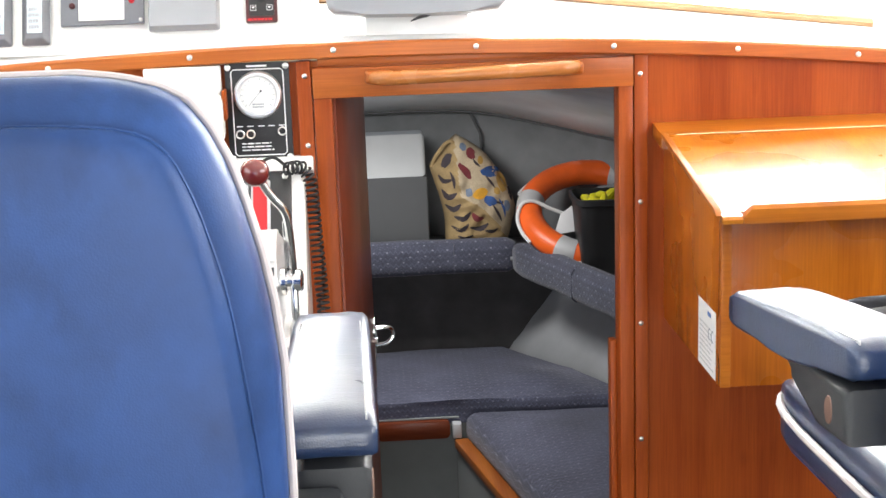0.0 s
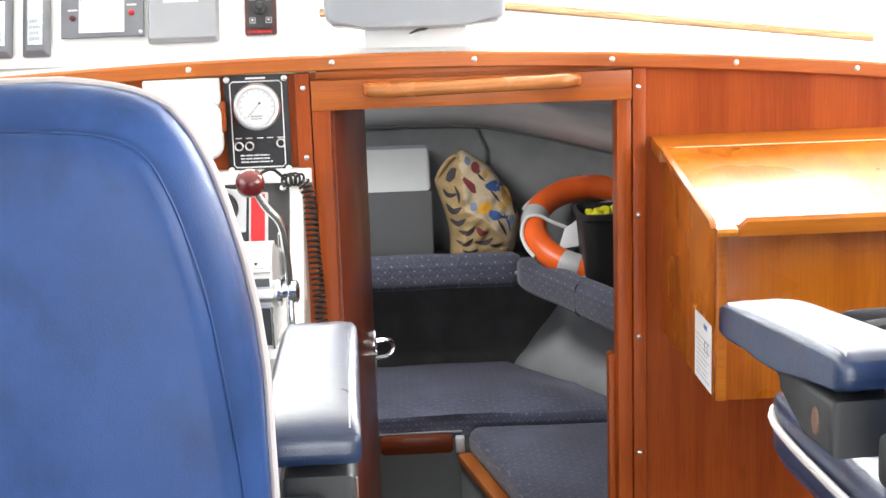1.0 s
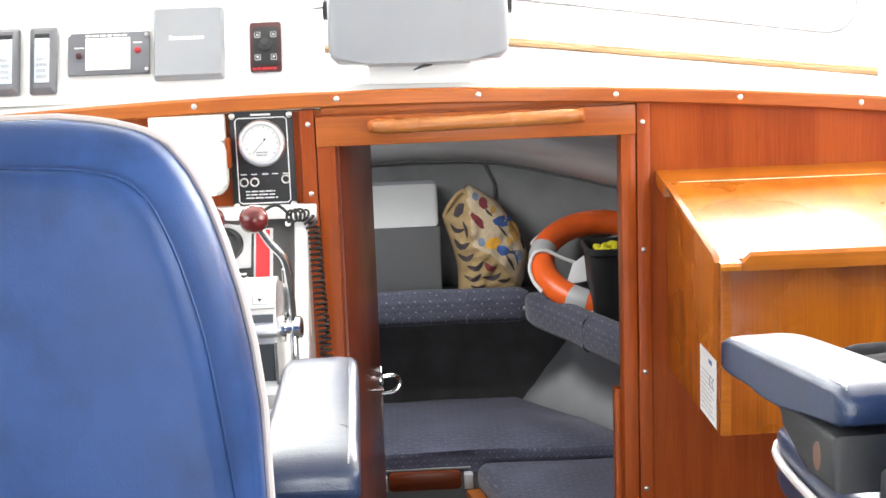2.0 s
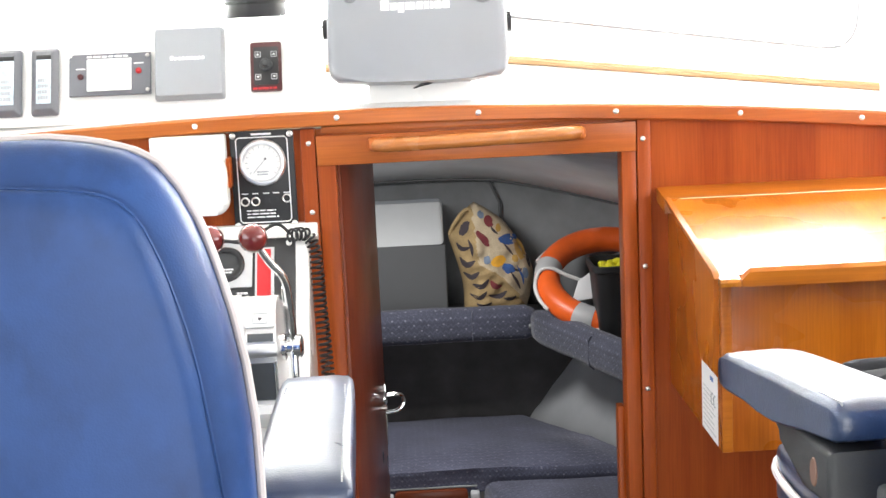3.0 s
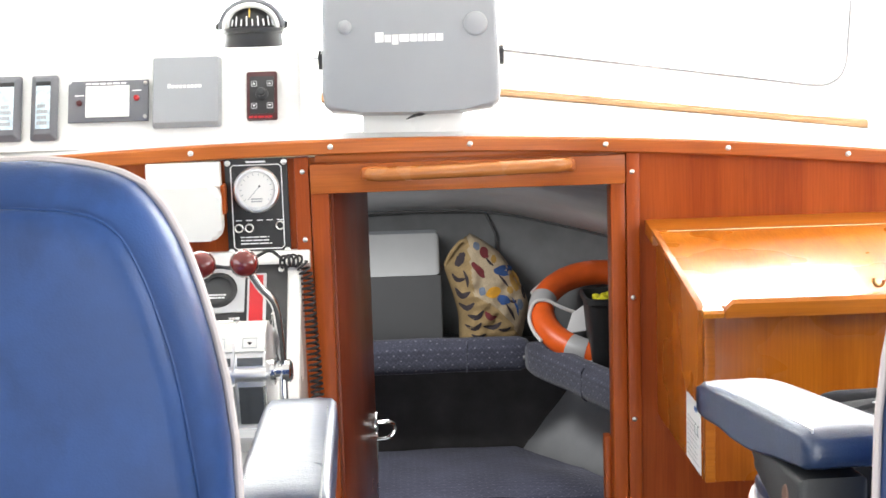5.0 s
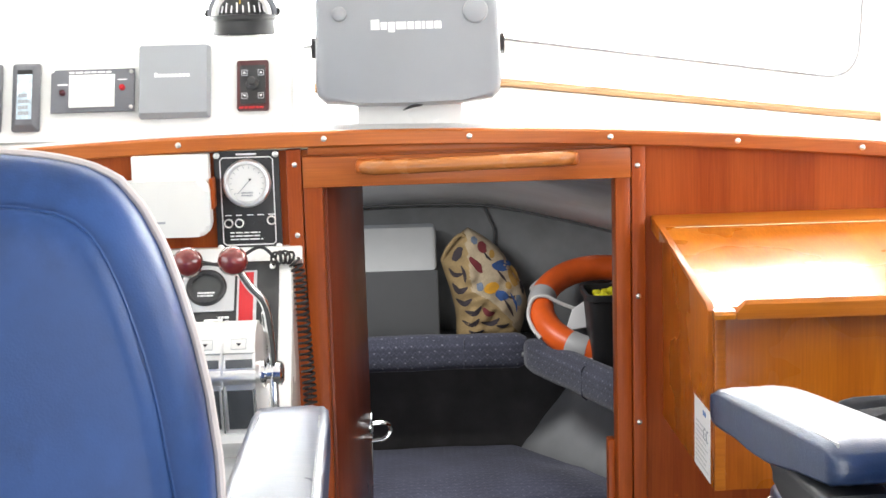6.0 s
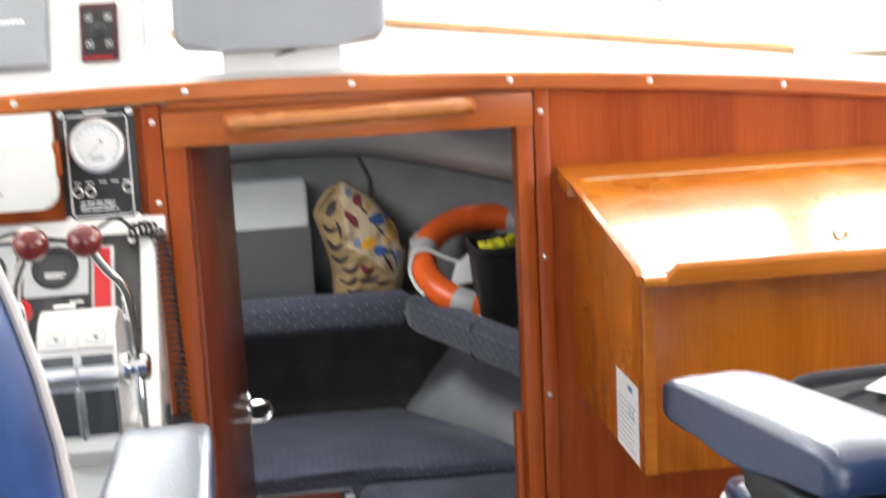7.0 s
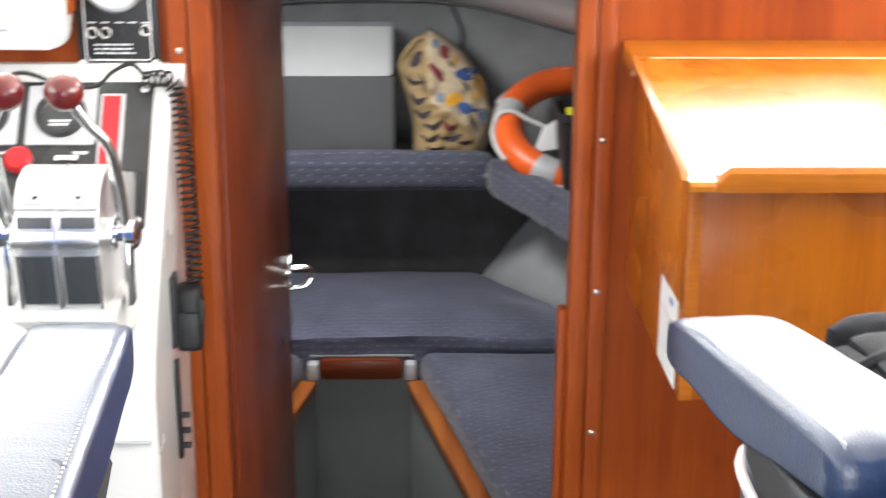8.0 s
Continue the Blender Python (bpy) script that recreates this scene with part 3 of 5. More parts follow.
# ---- cabin things ----
for sgn in (1, -1):
    rail = thing("berth_rail", "varnished teak rail along the berth front", "rail", group="berth rails")
    a, b = Vector((CL + sgn * 0.122, 1.405, -0.033)), Vector((CL + sgn * 0.412, 0.05, -0.033))
    d = (b - a).normalized()
    nrm = Vector((-d.y, d.x, 0)) * sgn
    if nrm.x * sgn < 0:
        nrm = -nrm
    for nm, w0, w1, h0, h1 in (("ledge", 0.0, 0.044, 0.0, 0.030), ("upstand", 0.0445, 0.068, 0.0, 0.056)):
        bm = slab(0, (b - a).length, w0, w1, h0, h1, 0.004, 2)
        m = Matrix((( d.x, nrm.x, 0, a.x), (d.y, nrm.y, 0, a.y), (0, 0, 1, a.z), (0, 0, 0, 1)))
        part(nm, moved(bm, m), TEAK_Y, rail)
sill = prism(round_rect(CL - 0.114, CL + 0.110, -0.004, 0.052, 0.012), "y", 1.418, 1.4435, 0.003)
tagged(part("aisle_sill", sill, TEAK_SILL), "varnished teak board across the end of the aisle", "board")
for sgn in (1, -1):
    o = part("corner_block", slab(CL + sgn * 0.132 - 0.014, CL + sgn * 0.132 + 0.014, 1.406, 1.4435, -0.003, 0.044, 0.004), LIGHT_GREY)
    tagged(o, "small pale corner block beside the teak board", "bracket", group="corner blocks")

o = part("berth_edging", slab(CL - 0.14, CL + 0.14, 1.4365, 1.4438, 0.0535, 0.0590, 0.001), PILLAR_WHITE)
tagged(o, "thin pale edging above the aisle board", "trim", kind="structure")
bow = [(CL - 0.70, 1.405), (CL - 0.2, 1.440), (CL + 0.2, 1.440), (CL + 0.70, 1.405), (CL + 0.635, 1.50), (CL + 0.50, 1.75), (CL + 0.37, 1.99), (CL + 0.34, 2.026), (CL - 0.34, 2.026), (CL - 0.37, 1.99), (CL - 0.50, 1.75), (CL - 0.635, 1.50)]


def edge_distance(c, p, q):
    """How far a point of the plan lies from the line between two corners."""
    w = Vector((q[0] - p[0], q[1] - p[1]))
    u = Vector((c.x - p[0], c.y - p[1]))
    return (u - w * max(0, min(1, u.dot(w) / w.dot(w)))).length


def cushion(name, pts, z0, z1, r, material, label):
    bm = prism(pts, "z", z0, z1, r, 5)
    bmesh.ops.triangulate(bm, faces=[f for f in bm.faces if len(f.verts) > 4])
    bmesh.ops.subdivide_edges(bm, edges=[e for e in bm.edges if e.calc_length() > 0.09], cuts=4, use_grid_fill=False)
    bmesh.ops.triangulate(bm, faces=[f for f in bm.faces if len(f.verts) > 4])
    bmesh.ops.subdivide_edges(bm, edges=[e for e in bm.edges if e.calc_length() > 0.07], cuts=1)
    bmesh.ops.triangulate(bm, faces=[f for f in bm.faces if len(f.verts) > 4])
    for v in bm.verts:
        if v.co.z > z1 - 0.002:
            d = min(edge_distance(v.co, p, q) for p, q in zip(pts, pts[1:] + pts[:1]))
            v.co.z += 0.026 * (1 - math.exp(-max(0, d - r) / 0.08)) + 0.011 * noise.noise(v.co * 5) + 0.004 * noise.noise(v.co * 14)
        elif v.co.z > z0 + 0.01:
            v.co.x += 0.006 * noise.noise(v.co * 7)
            v.co.y += 0.008 * noise.noise(v.co * 7 + Vector((5, 0, 0)))
    return tagged(part(name, bm, material, sharp=50), label, "cushion")


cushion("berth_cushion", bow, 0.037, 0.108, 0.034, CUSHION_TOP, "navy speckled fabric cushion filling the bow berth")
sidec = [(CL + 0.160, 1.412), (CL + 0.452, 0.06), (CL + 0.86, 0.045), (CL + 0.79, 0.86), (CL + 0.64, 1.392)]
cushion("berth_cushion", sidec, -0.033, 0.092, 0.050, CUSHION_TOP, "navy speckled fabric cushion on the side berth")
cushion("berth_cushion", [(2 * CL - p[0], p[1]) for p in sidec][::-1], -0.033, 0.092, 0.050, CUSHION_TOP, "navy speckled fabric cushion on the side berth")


def bolster(a, b, z0, z1, depth, label, seam_at=None):
    """A padded back bolster between two points of the plan."""
    a, b = Vector((*a, 0)), Vector((*b, 0))
    L = (b - a).length
    d = (b - a) / L
    nrm = Vector((-d.y, d.x, 0))
    bm = soft(0, L, -depth / 2, depth / 2, z0, z1, 0.0395, 0.004, 15, 0.003)
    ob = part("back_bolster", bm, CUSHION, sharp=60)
    tagged(ob, label, "bolster", group="berth bolsters")
    ob.matrix_basis = Matrix(((d.x, nrm.x, 0, a.x), (d.y, nrm.y, 0, a.y), (0, 0, 1, 0), (0, 0, 0, 1)))
    if seam_at:
        s = part("seam", tube([(seam_at, -depth / 2 + 0.001 + 0.02 * max(0, abs(t) - 0.7) / 0.3, (z0 + z1) / 2 + t * (z1 - z0) / 2 * 0.98) for t in [-0.95 + 0.1 * k for k in range(20)]], 0.0025, 6), CUSHION, ob)
    return ob


bolster((CL - 0.37, 1.792), (0.262, 1.792), 0.428, 0.541, 0.08, "long navy speckled bolster across the bow", 0.53)
bolster((0.262, 1.764), (0.741, 0.466), 0.424, 0.540, 0.08, "navy speckled bolster along the hull side", 0.43)
bolster((2 * CL - 0.741, 0.466), (2 * CL - 0.262, 1.764), 0.424, 0.540, 0.08, "navy speckled bolster along the hull side", 0.80)

lock = thing("bow_locker", "grey locker whose sloping lid is toned lighter, as lit from above", "locker")
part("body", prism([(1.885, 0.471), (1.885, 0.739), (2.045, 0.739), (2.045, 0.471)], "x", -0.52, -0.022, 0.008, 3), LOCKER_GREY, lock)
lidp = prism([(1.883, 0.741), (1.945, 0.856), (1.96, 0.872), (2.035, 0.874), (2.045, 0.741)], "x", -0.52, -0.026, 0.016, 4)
part("lid", lidp, LIT_LOCKER_LID, lock, "sloping locker lid with overhead light put into its grey")

tote = thing("tote_bag", "cream canvas tote bag printed with coloured shapes", "bag")
SACK = [(0.079, 0.868), (0.054, 0.847), (0.022, 0.805), (-0.011, 0.774), (-0.005, 0.738), (0.015, 0.671), (0.032, 0.591), (0.040, 0.474), (0.108, 0.471), (0.21, 0.471), (0.245, 0.53), (0.257, 0.578), (0.267, 0.622), (0.255, 0.672), (0.229, 0.717), (0.183, 0.792), (0.126, 0.84)]
FOLD = [(0.060, 0.90), (0.066, 0.854), (0.073, 0.776), (0.083, 0.678), (0.14, 0.648), (0.183, 0.61), (0.225, 0.545), (0.27, 0.47)]


def fold_side(x, z):
    """Signed distance to the fold between the printed front and the creased side."""
    best, sign = 9.0, 1.0
    for p, q in zip(FOLD, FOLD[1:]):
        w, u = Vector((q[0] - p[0], q[1] - p[1])), Vector((x - p[0], z - p[1]))
        d = (u - w * max(0, min(1, u.dot(w) / w.dot(w)))).length
        if d < best:
            best, sign = d, math.copysign(1, u.x * w.y - u.y * w.x)
    return -best * sign


def sack_y(x, z, s):
    """Depth of the sack's near face; s: 0 in the middle, 1 at the outline."""
    d = fold_side(x, z)
    y = 1.90 - 0.075 * math.sqrt(max(0.0, 1 - s ** 2.6)) - 0.020 * math.exp(-(d / 0.022) ** 2) * (1 - s ** 4)
    q = Vector((x, 0, z))
    amp = 0.016 if d < 0 else 0.007
    y += amp * (noise.noise(Vector((x * 16 + z * 12, 3, z * 30 - x * 18))) + 0.5 * noise.noise(q * 45)) * (1 - s ** 5)
    return y


sack_line = [(p.x, p.z) for p in resample([(x, 0, z) for x, z in SACK + SACK[:1]], 73)][:-1]
mx, mz = 0.130, 0.665
near = bmesh.new()
rings_ = []
for k in range(1, 19):
    s_ = k / 18
    rings_.append([near.verts.new((mx + (x - mx) * s_, sack_y(mx + (x - mx) * s_, mz + (z - mz) * s_, s_), mz + (z - mz) * s_)) for x, z in sack_line])
tip = near.verts.new((mx, sack_y(mx, mz, 0), mz))
rim = [near.verts.new((x, 1.955, z)) for x, z in sack_line]
inner = [near.verts.new((mx + (x - mx) * 0.7, 1.975, mz + (z - mz) * 0.7)) for x, z in sack_line]
for j in range(72):
    i = (j + 1) % 72
    near.faces.new((tip, rings_[0][j], rings_[0][i]))
    for A, B in zip(rings_ + [rim], rings_[1:] + [rim, inner]):
        if A is not B:
            near.faces.new((A[j], B[j], B[i], A[i]))
near.faces.new(inner)
sack_tree = BVHTree.FromBMesh(near)
side_bm = near.copy()
bmesh.ops.delete(near, geom=[f for f in near.faces if fold_side(f.calc_center_median().x, f.calc_center_median().z) < 0], context="FACES")
bmesh.ops.delete(side_bm, geom=[f for f in side_bm.faces if fold_side(f.calc_center_median().x, f.calc_center_median().z) >= 0], context="FACES")
part("front_panel", near, CANVAS, tote, "cream canvas panel printed with coloured shapes", 80)
part("gusset", side_bm, CANVAS_PLAIN, tote, "creased tan canvas side with dark strokes", 80)


def on_sack(pts):
    """A thin printed patch laid on the sack's near face."""
    bm = bmesh.new()
    cx, cz = sum(p[0] for p in pts) / len(pts), sum(p[1] for p in pts) / len(pts)
    lay = []
    for k in (0.0, 0.5, 1.0):
        ring = []
        for x, z in pts:
            x, z = cx + (x - cx) * k, cz + (z - cz) * k
            hit = sack_tree.ray_cast(Vector((x, 1.5, z)), Vector((0, 1, 0)))[0]
            ring.append(bm.verts.new((x, (hit.y if hit else 1.9) - 0.0016, z)))
        lay.append(ring)
    for A, B in zip(lay, lay[1:]):
        for j in range(len(pts)):
            i = (j + 1) % len(pts)
            bm.faces.new((A[j], B[j], B[i], A[i]))
    bmesh.ops.remove_doubles(bm, verts=bm.verts, dist=1e-5)
    return bm


def blot(x, z, a, b, turn, seed, n=22):
    """An uneven oval outline."""
    c, sn = math.cos(radians(turn)), math.sin(radians(turn))
    out = []
    for i in range(n):
        t = 2 * math.pi * i / n
        w = 1 + 0.28 * noise.noise(Vector((math.cos(t) * 1.6, math.sin(t) * 1.6, seed)))
        u, v = a * w * math.cos(t), b * w * math.sin(t)
        out.append((x + u * c - v * sn, z + u * sn + v * c))
    return out


def stroke(pts, w):
    """A brush stroke that tapers at both ends."""
    L = resample([(x, 0, z) for x, z in pts], 9)
    up, dn = [], []
    for i, p in enumerate(L):
        t = (L[min(i + 1, 8)] - L[max(i - 1, 0)]).normalized()
        h = 1.35 * w * (0.25 + 0.75 * math.sin(math.pi * i / 8))
        up.append((p.x - t.z * h, p.z + t.x * h))
        dn.append((p.x + t.z * h, p.z - t.x * h))
    return up + dn[::-1]


INK_BLUE = plain("printed_blue", (0.035, 0.085, 0.24), 0.85, var=0.25, scale=60)
INK_SLATE = plain("printed_slate", (0.16, 0.20, 0.27), 0.85, var=0.25, scale=60)
INK_YELLOW = plain("printed_yellow", (0.66, 0.33, 0.03), 0.85, var=0.15, scale=60)
INK_MUSTARD = plain("printed_mustard", (0.42, 0.25, 0.06), 0.85, var=0.2, scale=60)
INK_MAROON = plain("printed_maroon", (0.17, 0.03, 0.035), 0.85, var=0.2, scale=60)
INK_DARK = plain("printed_dark_brown", (0.045, 0.035, 0.04), 0.85, var=0.3, scale=60)
for x, z, a, b, turn, ink in ((0.182, 0.753, 0.033, 0.017, -12, INK_BLUE), (0.180, 0.660, 0.022, 0.015, -25, INK_BLUE), (0.146, 0.685, 0.026, 0.017, 10, INK_YELLOW), (0.222, 0.712, 0.015, 0.034, 18, INK_MUSTARD), (0.121, 0.815, 0.013, 0.019, 25, INK_MAROON), (0.100, 0.762, 0.011, 0.034, 38, INK_MAROON), (0.109, 0.692, 0.012, 0.013, 0, INK_SLATE), (0.096, 0.838, 0.010, 0.013, 40, INK_SLATE), (0.152, 0.792, 0.009, 0.012, 0, INK_MUSTARD), (0.235, 0.638, 0.010, 0.020, 12, INK_SLATE), (0.249, 0.672, 0.006, 0.022, 14, INK_DARK), (0.203, 0.690, 0.010, 0.012, 30, INK_MUSTARD)):
    part("print", on_sack(blot(x, z, a, b, turn, x * 90 + z * 40)), ink, tote)
# no hole in the sack: the mouth's shade is a flat dark blot
part("opening", on_sack(blot(0.040, 0.795, 0.012, 0.028, -32, 4.0)), INK_DARK, tote, "flat dark blot for the shaded mouth of the bag")
for pts, w, ink in (([(0.166, 0.742), (0.182, 0.722), (0.197, 0.700)], 0.0030, INK_DARK), ([(0.186, 0.648), (0.205, 0.615), (0.216, 0.588)], 0.0034, INK_DARK), ([(0.196, 0.655), (0.218, 0.648), (0.222, 0.655)], 0.003, INK_DARK), ([(0.126, 0.800), (0.136, 0.785), (0.150, 0.772)], 0.003, INK_DARK), ([(0.208, 0.665), (0.225, 0.628), (0.228, 0.600)], 0.003, INK_BLUE),
                    ([(0.012, 0.750), (0.030, 0.726), (0.056, 0.735)], 0.005, INK_DARK), ([(0.022, 0.700), (0.042, 0.672), (0.070, 0.690)], 0.006, INK_DARK), ([(0.032, 0.648), (0.058, 0.632), (0.082, 0.652)], 0.006, INK_DARK), ([(0.060, 0.610), (0.090, 0.600), (0.112, 0.628)], 0.006, INK_DARK), ([(0.050, 0.575), (0.085, 0.562), (0.105, 0.585)], 0.005, INK_DARK), ([(0.110, 0.572), (0.145, 0.566), (0.170, 0.585)], 0.006, INK_DARK), ([(0.050, 0.760), (0.060, 0.735), (0.062, 0.705)], 0.004, INK_DARK), ([(0.118, 0.622), (0.135, 0.602), (0.155, 0.606)], 0.008, INK_MAROON), ([(0.160, 0.560), (0.185, 0.556), (0.200, 0.568)], 0.005, INK_DARK), ([(0.070, 0.545), (0.095, 0.535), (0.12, 0.545)], 0.005, INK_DARK)):
    part("print", on_sack(stroke(pts, w)), ink, tote)
part("strap", tube(resample([(-0.008, 1.890, 0.770), (0.004, 1.885, 0.800), (0.022, 1.882, 0.826), (0.040, 1.880, 0.846), (0.058, 1.878, 0.854), (0.070, 1.876, 0.838), (0.074, 1.872, 0.805)], 30), 0.0065, 8), CANVAS_PLAIN, tote, "tan canvas carrying strap")

buoy = thing("lifebuoy", "orange lifebuoy with grey reflective bands and white rope", "lifebuoy")
buoy.matrix_basis = pose(0.500, 1.690, 0.632, 29, 2, -4)
R, r = 0.208, 0.041


def ring_arc(a0, a1, rr, k, n=18, closed=False):
    return tube([(R * math.cos(radians(a0 + (a1 - a0) * i / k)), R * math.sin(radians(a0 + (a1 - a0) * i / k)), 0) for i in range(k + (0 if closed else 1))], rr, n, closed)


part("ring", ring_arc(0, 360, r, 72, 22, True), ORANGE, buoy)
for a in (63, 170, 243, 340):
    part("band", ring_arc(a - 8, a + 8, r + 0.0015, 8, 22), BAND, buoy, "grey reflective band")


def polar(a, q, h):
    return (q * math.cos(radians(a)), q * math.sin(radians(a)), h)


rope = resample([polar(214, R + r + 0.004, -0.004), polar(204, R + r + 0.008, 0.006), polar(192, R + r + 0.004, 0.016), polar(182, R + 0.026, 0.040), polar(180, R - 0.012, 0.047), polar(185, R - 0.06, 0.030), polar(195, R - 0.105, 0.018), polar(215, 0.075, 0.012)], 60)
part("rope", tube(rope, 0.0062, 8), ROPE, buoy, "white grab rope")
rope = [polar(250 + 270 * i / 120, R + r + 0.005, 0.010 * math.sin(i * 0.16)) for i in range(121)]
part("rope", tube(rope, 0.006, 8), ROPE, buoy, "white grab rope")
tagm = pose(-0.082, -0.062, 0.012, 30, 0, 20) @ Matrix.Scale(1.1, 4)
part("tag", moved(prism([(-0.060, -0.028), (0.052, -0.034), (0.058, 0.022), (0.020, 0.046), (-0.020, 0.030)], "z", 0.0, 0.006, 0.002), tagm), PAPER, buoy, "white safety light tag in the ring")

bucket = thing("bucket", "black plastic bucket holding yellow rubber gloves", "bucket", at=(0.510, 1.515, 0.472))
part("body", lathe([(0.084, 0), (0.088, 0.004), (0.106, 0.232), (0.114, 0.235), (0.114, 0.252), (0.106, 0.254), (0.101, 0.236), (0.080, 0.012), (0, 0.012)], 48), BUCKET, bucket)
for v in bucket.children[0].data.vertices:
    h_ = math.hypot(v.co.x, v.co.y)
    if h_ > 1e-4:
        k_ = 0.94 / ((abs(v.co.x) / h_) ** 7 + (abs(v.co.y) / h_) ** 7) ** (1 / 7)
        v.co.x, v.co.y = v.co.x * k_, v.co.y * k_
rnd = random.Random(4)
glove = thing("rubber_gloves", "crumpled bright yellow rubber gloves in the bucket", "gloves", at=(0.518, 1.515, 0.527))
for i in range(9):
    a = rnd.uniform(0, 6.28)
    p0 = Vector((0.05 * math.cos(a), 0.05 * math.sin(a), 0.155))
    p1 = p0 + Vector((rnd.uniform(-0.04, 0.04), rnd.uniform(-0.04, 0.04), rnd.uniform(0.02, 0.04)))
    p2 = p1 + Vector((rnd.uniform(-0.03, 0.03), rnd.uniform(-0.03, 0.03), rnd.uniform(-0.01, 0.012)))
    part("glove_finger", tube(resample([p0, p1, p2], 8), [0.014, 0.015, 0.015, 0.014, 0.013, 0.012, 0.011, 0.006], 8), GLOVE, glove)
part("glove_palm", lathe([(0, 0.10), (0.07, 0.10), (0.078, 0.13), (0.06, 0.155), (0, 0.165)], 16), GLOVE, glove)

# the cabin door, swung inwards
door = thing("door_1", "dark varnished teak cabin door standing open", "door", kind="structure", at=(-0.291, 0.05, 0), rz=83.5)
part("leaf", slab(0.0, 0.47, -0.022, 0.0, -0.50, 1.216, 0.003), TEAK_DOOR, door)
part("edge_plate", slab(0.4655, 0.4725, -0.0240, -0.002, 0.495, 0.640, 0.0005), CHROME, door, "chrome lock edge plate")
lev = tube(resample([(0.452, -0.024, 0.618), (0.455, -0.044, 0.620), (0.462, -0.060, 0.617), (0.466, -0.066, 0.604), (0.464, -0.062, 0.590), (0.458, -0.048, 0.580), (0.450, -0.024, 0.578)], 30), 0.0048, 10)
part("handle", lev, CHROME, door, "chrome lever handle")
part("rose", moved(lathe([(0, 0), (0.017, 0), (0.016, 0.004), (0.008, 0.007), (0, 0.007)], 20), pose(0.452, -0.022, 0.612, 90, 0, 0)), CHROME, door)
part("latch_pin", moved(lathe([(0, 0), (0.006, 0), (0.006, 0.018), (0, 0.018)], 12), pose(0.36, -0.022, 0.615, 90, 0, 0)), CHROME, door)

# ---- things on the bulkhead ----
grab = thing("grab_handle", "oiled teak grab rail screwed above the doorway", "handle")
pts = [(-0.200, -0.030, 1.258), (-0.185, -0.047, 1.2575), (-0.15, -0.054, 1.258), (0.0, -0.056, 1.2605), (0.14, -0.054, 1.263), (0.178, -0.047, 1.264), (0.192, -0.030, 1.264)]
line = resample(pts, 40)
part("rail", tube(line, [0.0125] * 3 + [0.0138] * 34 + [0.0125] * 3, 14), teak("teak_pale_handle", "x", (0.50, 0.19, 0.05), (0.34, 0.11, 0.025), 0.24, 0.5), grab)
for x in (-0.185, 0.178):
    part("foot", slab(x - 0.026, x + 0.026, -0.046, -0.012, 1.2605 - 0.013 + 0.008 * x, 1.2605 + 0.013 + 0.008 * x, 0.008, 4), TEAK_X, grab)

gauge = thing("tank_gauge_panel", "black tank gauge panel with a round white dial", "gauge", at=(-0.4145, -0.0005, 1.1985))
gauge.matrix_basis = pose(-0.4145, -0.0005, 1.1985, 90, 0, 0)
part("plate", prism(round_rect(-0.0605, 0.0605, -0.094, 0.094, 0.004), "z", 0, 0.010, 0.001), BLACK, gauge)
oc = [(sx * a, sy * b) for sx, sy, a, b in ((1, 1, 0.044, 0.082), (1, 1, 0.049, 0.077), (1, -1, 0.049, 0.077), (1, -1, 0.044, 0.082), (-1, -1, 0.044, 0.082), (-1, -1, 0.049, 0.077), (-1, 1, 0.049, 0.077), (-1, 1, 0.044, 0.082))]
part("border", tube([(x, y, 0.0103) for x, y in oc], 0.0013, 6, closed=True), WHITE_INK, gauge, "thin white border line")
part("bezel", moved(lathe([(0.033, 0.0), (0.045, 0.0), (0.045, 0.010), (0.042, 0.014), (0.038, 0.0145), (0.034, 0.009)], 48), pose(0, 0.034, 0.0095)), SATIN, gauge, "bright bezel")
part("dial", moved(lathe([(0, 0), (0.038, 0), (0.038, 0.008), (0, 0.008)], 40), pose(0, 0.034, 0.0098)), DIAL, gauge, "white dial face")
part("needle", moved(slab(-0.026, 0.012, -0.0006, 0.0006, 0.0185, 0.0192, 0), pose(0, 0.034, 0, 0, 0, 48)), GREY_INK, gauge)
part("needle_hub", moved(lathe([(0, 0), (0.0022, 0), (0.0018, 0.0015), (0, 0.0015)], 14), pose(0.006, 0.041, 0.018)), BLACK, gauge)
part("tick_marks", merged(*[moved(slab(0.028, 0.0325, -0.0005, 0.0005, 0.018, 0.0184, 0), pose(0, 0.034, 0, 0, 0, a)) for a in range(-40, 221, 20)]), GREY_INK, gauge)
part("scale_text", moved(bars(-0.011, 0.011, -0.024, -0.014, 2, 0.0006, 3), pose(0, 0.034, 0.0178)), GREY_INK, gauge)
for i, x in enumerate((-0.038, -0.018, 0.003, 0.022, 0.042)):
    pushed = i in (0, 1, 4)
    part("button", moved(lathe([(0.006, 0), (0.0088, 0), (0.0088, 0.004), (0.0075, 0.005), (0.006, 0.004)] if pushed else [(0, 0), (0.006, 0), (0.006, 0.001), (0, 0.001)], 20), pose(x, -0.041 if i != 4 else -0.037, 0.010)), STEEL if pushed else BLACK, gauge)
    part("button_label", moved(slab(-0.006, 0.006, -0.001, 0.001, 0, 0.0004, 0), pose(x, -0.026, 0.010)), WHITE_INK, gauge)
part("title_text", moved(slab(-0.019, 0.019, -0.0018, 0.0018, 0, 0.0004, 0), pose(0, 0.088, 0.010)), WHITE_INK, gauge)
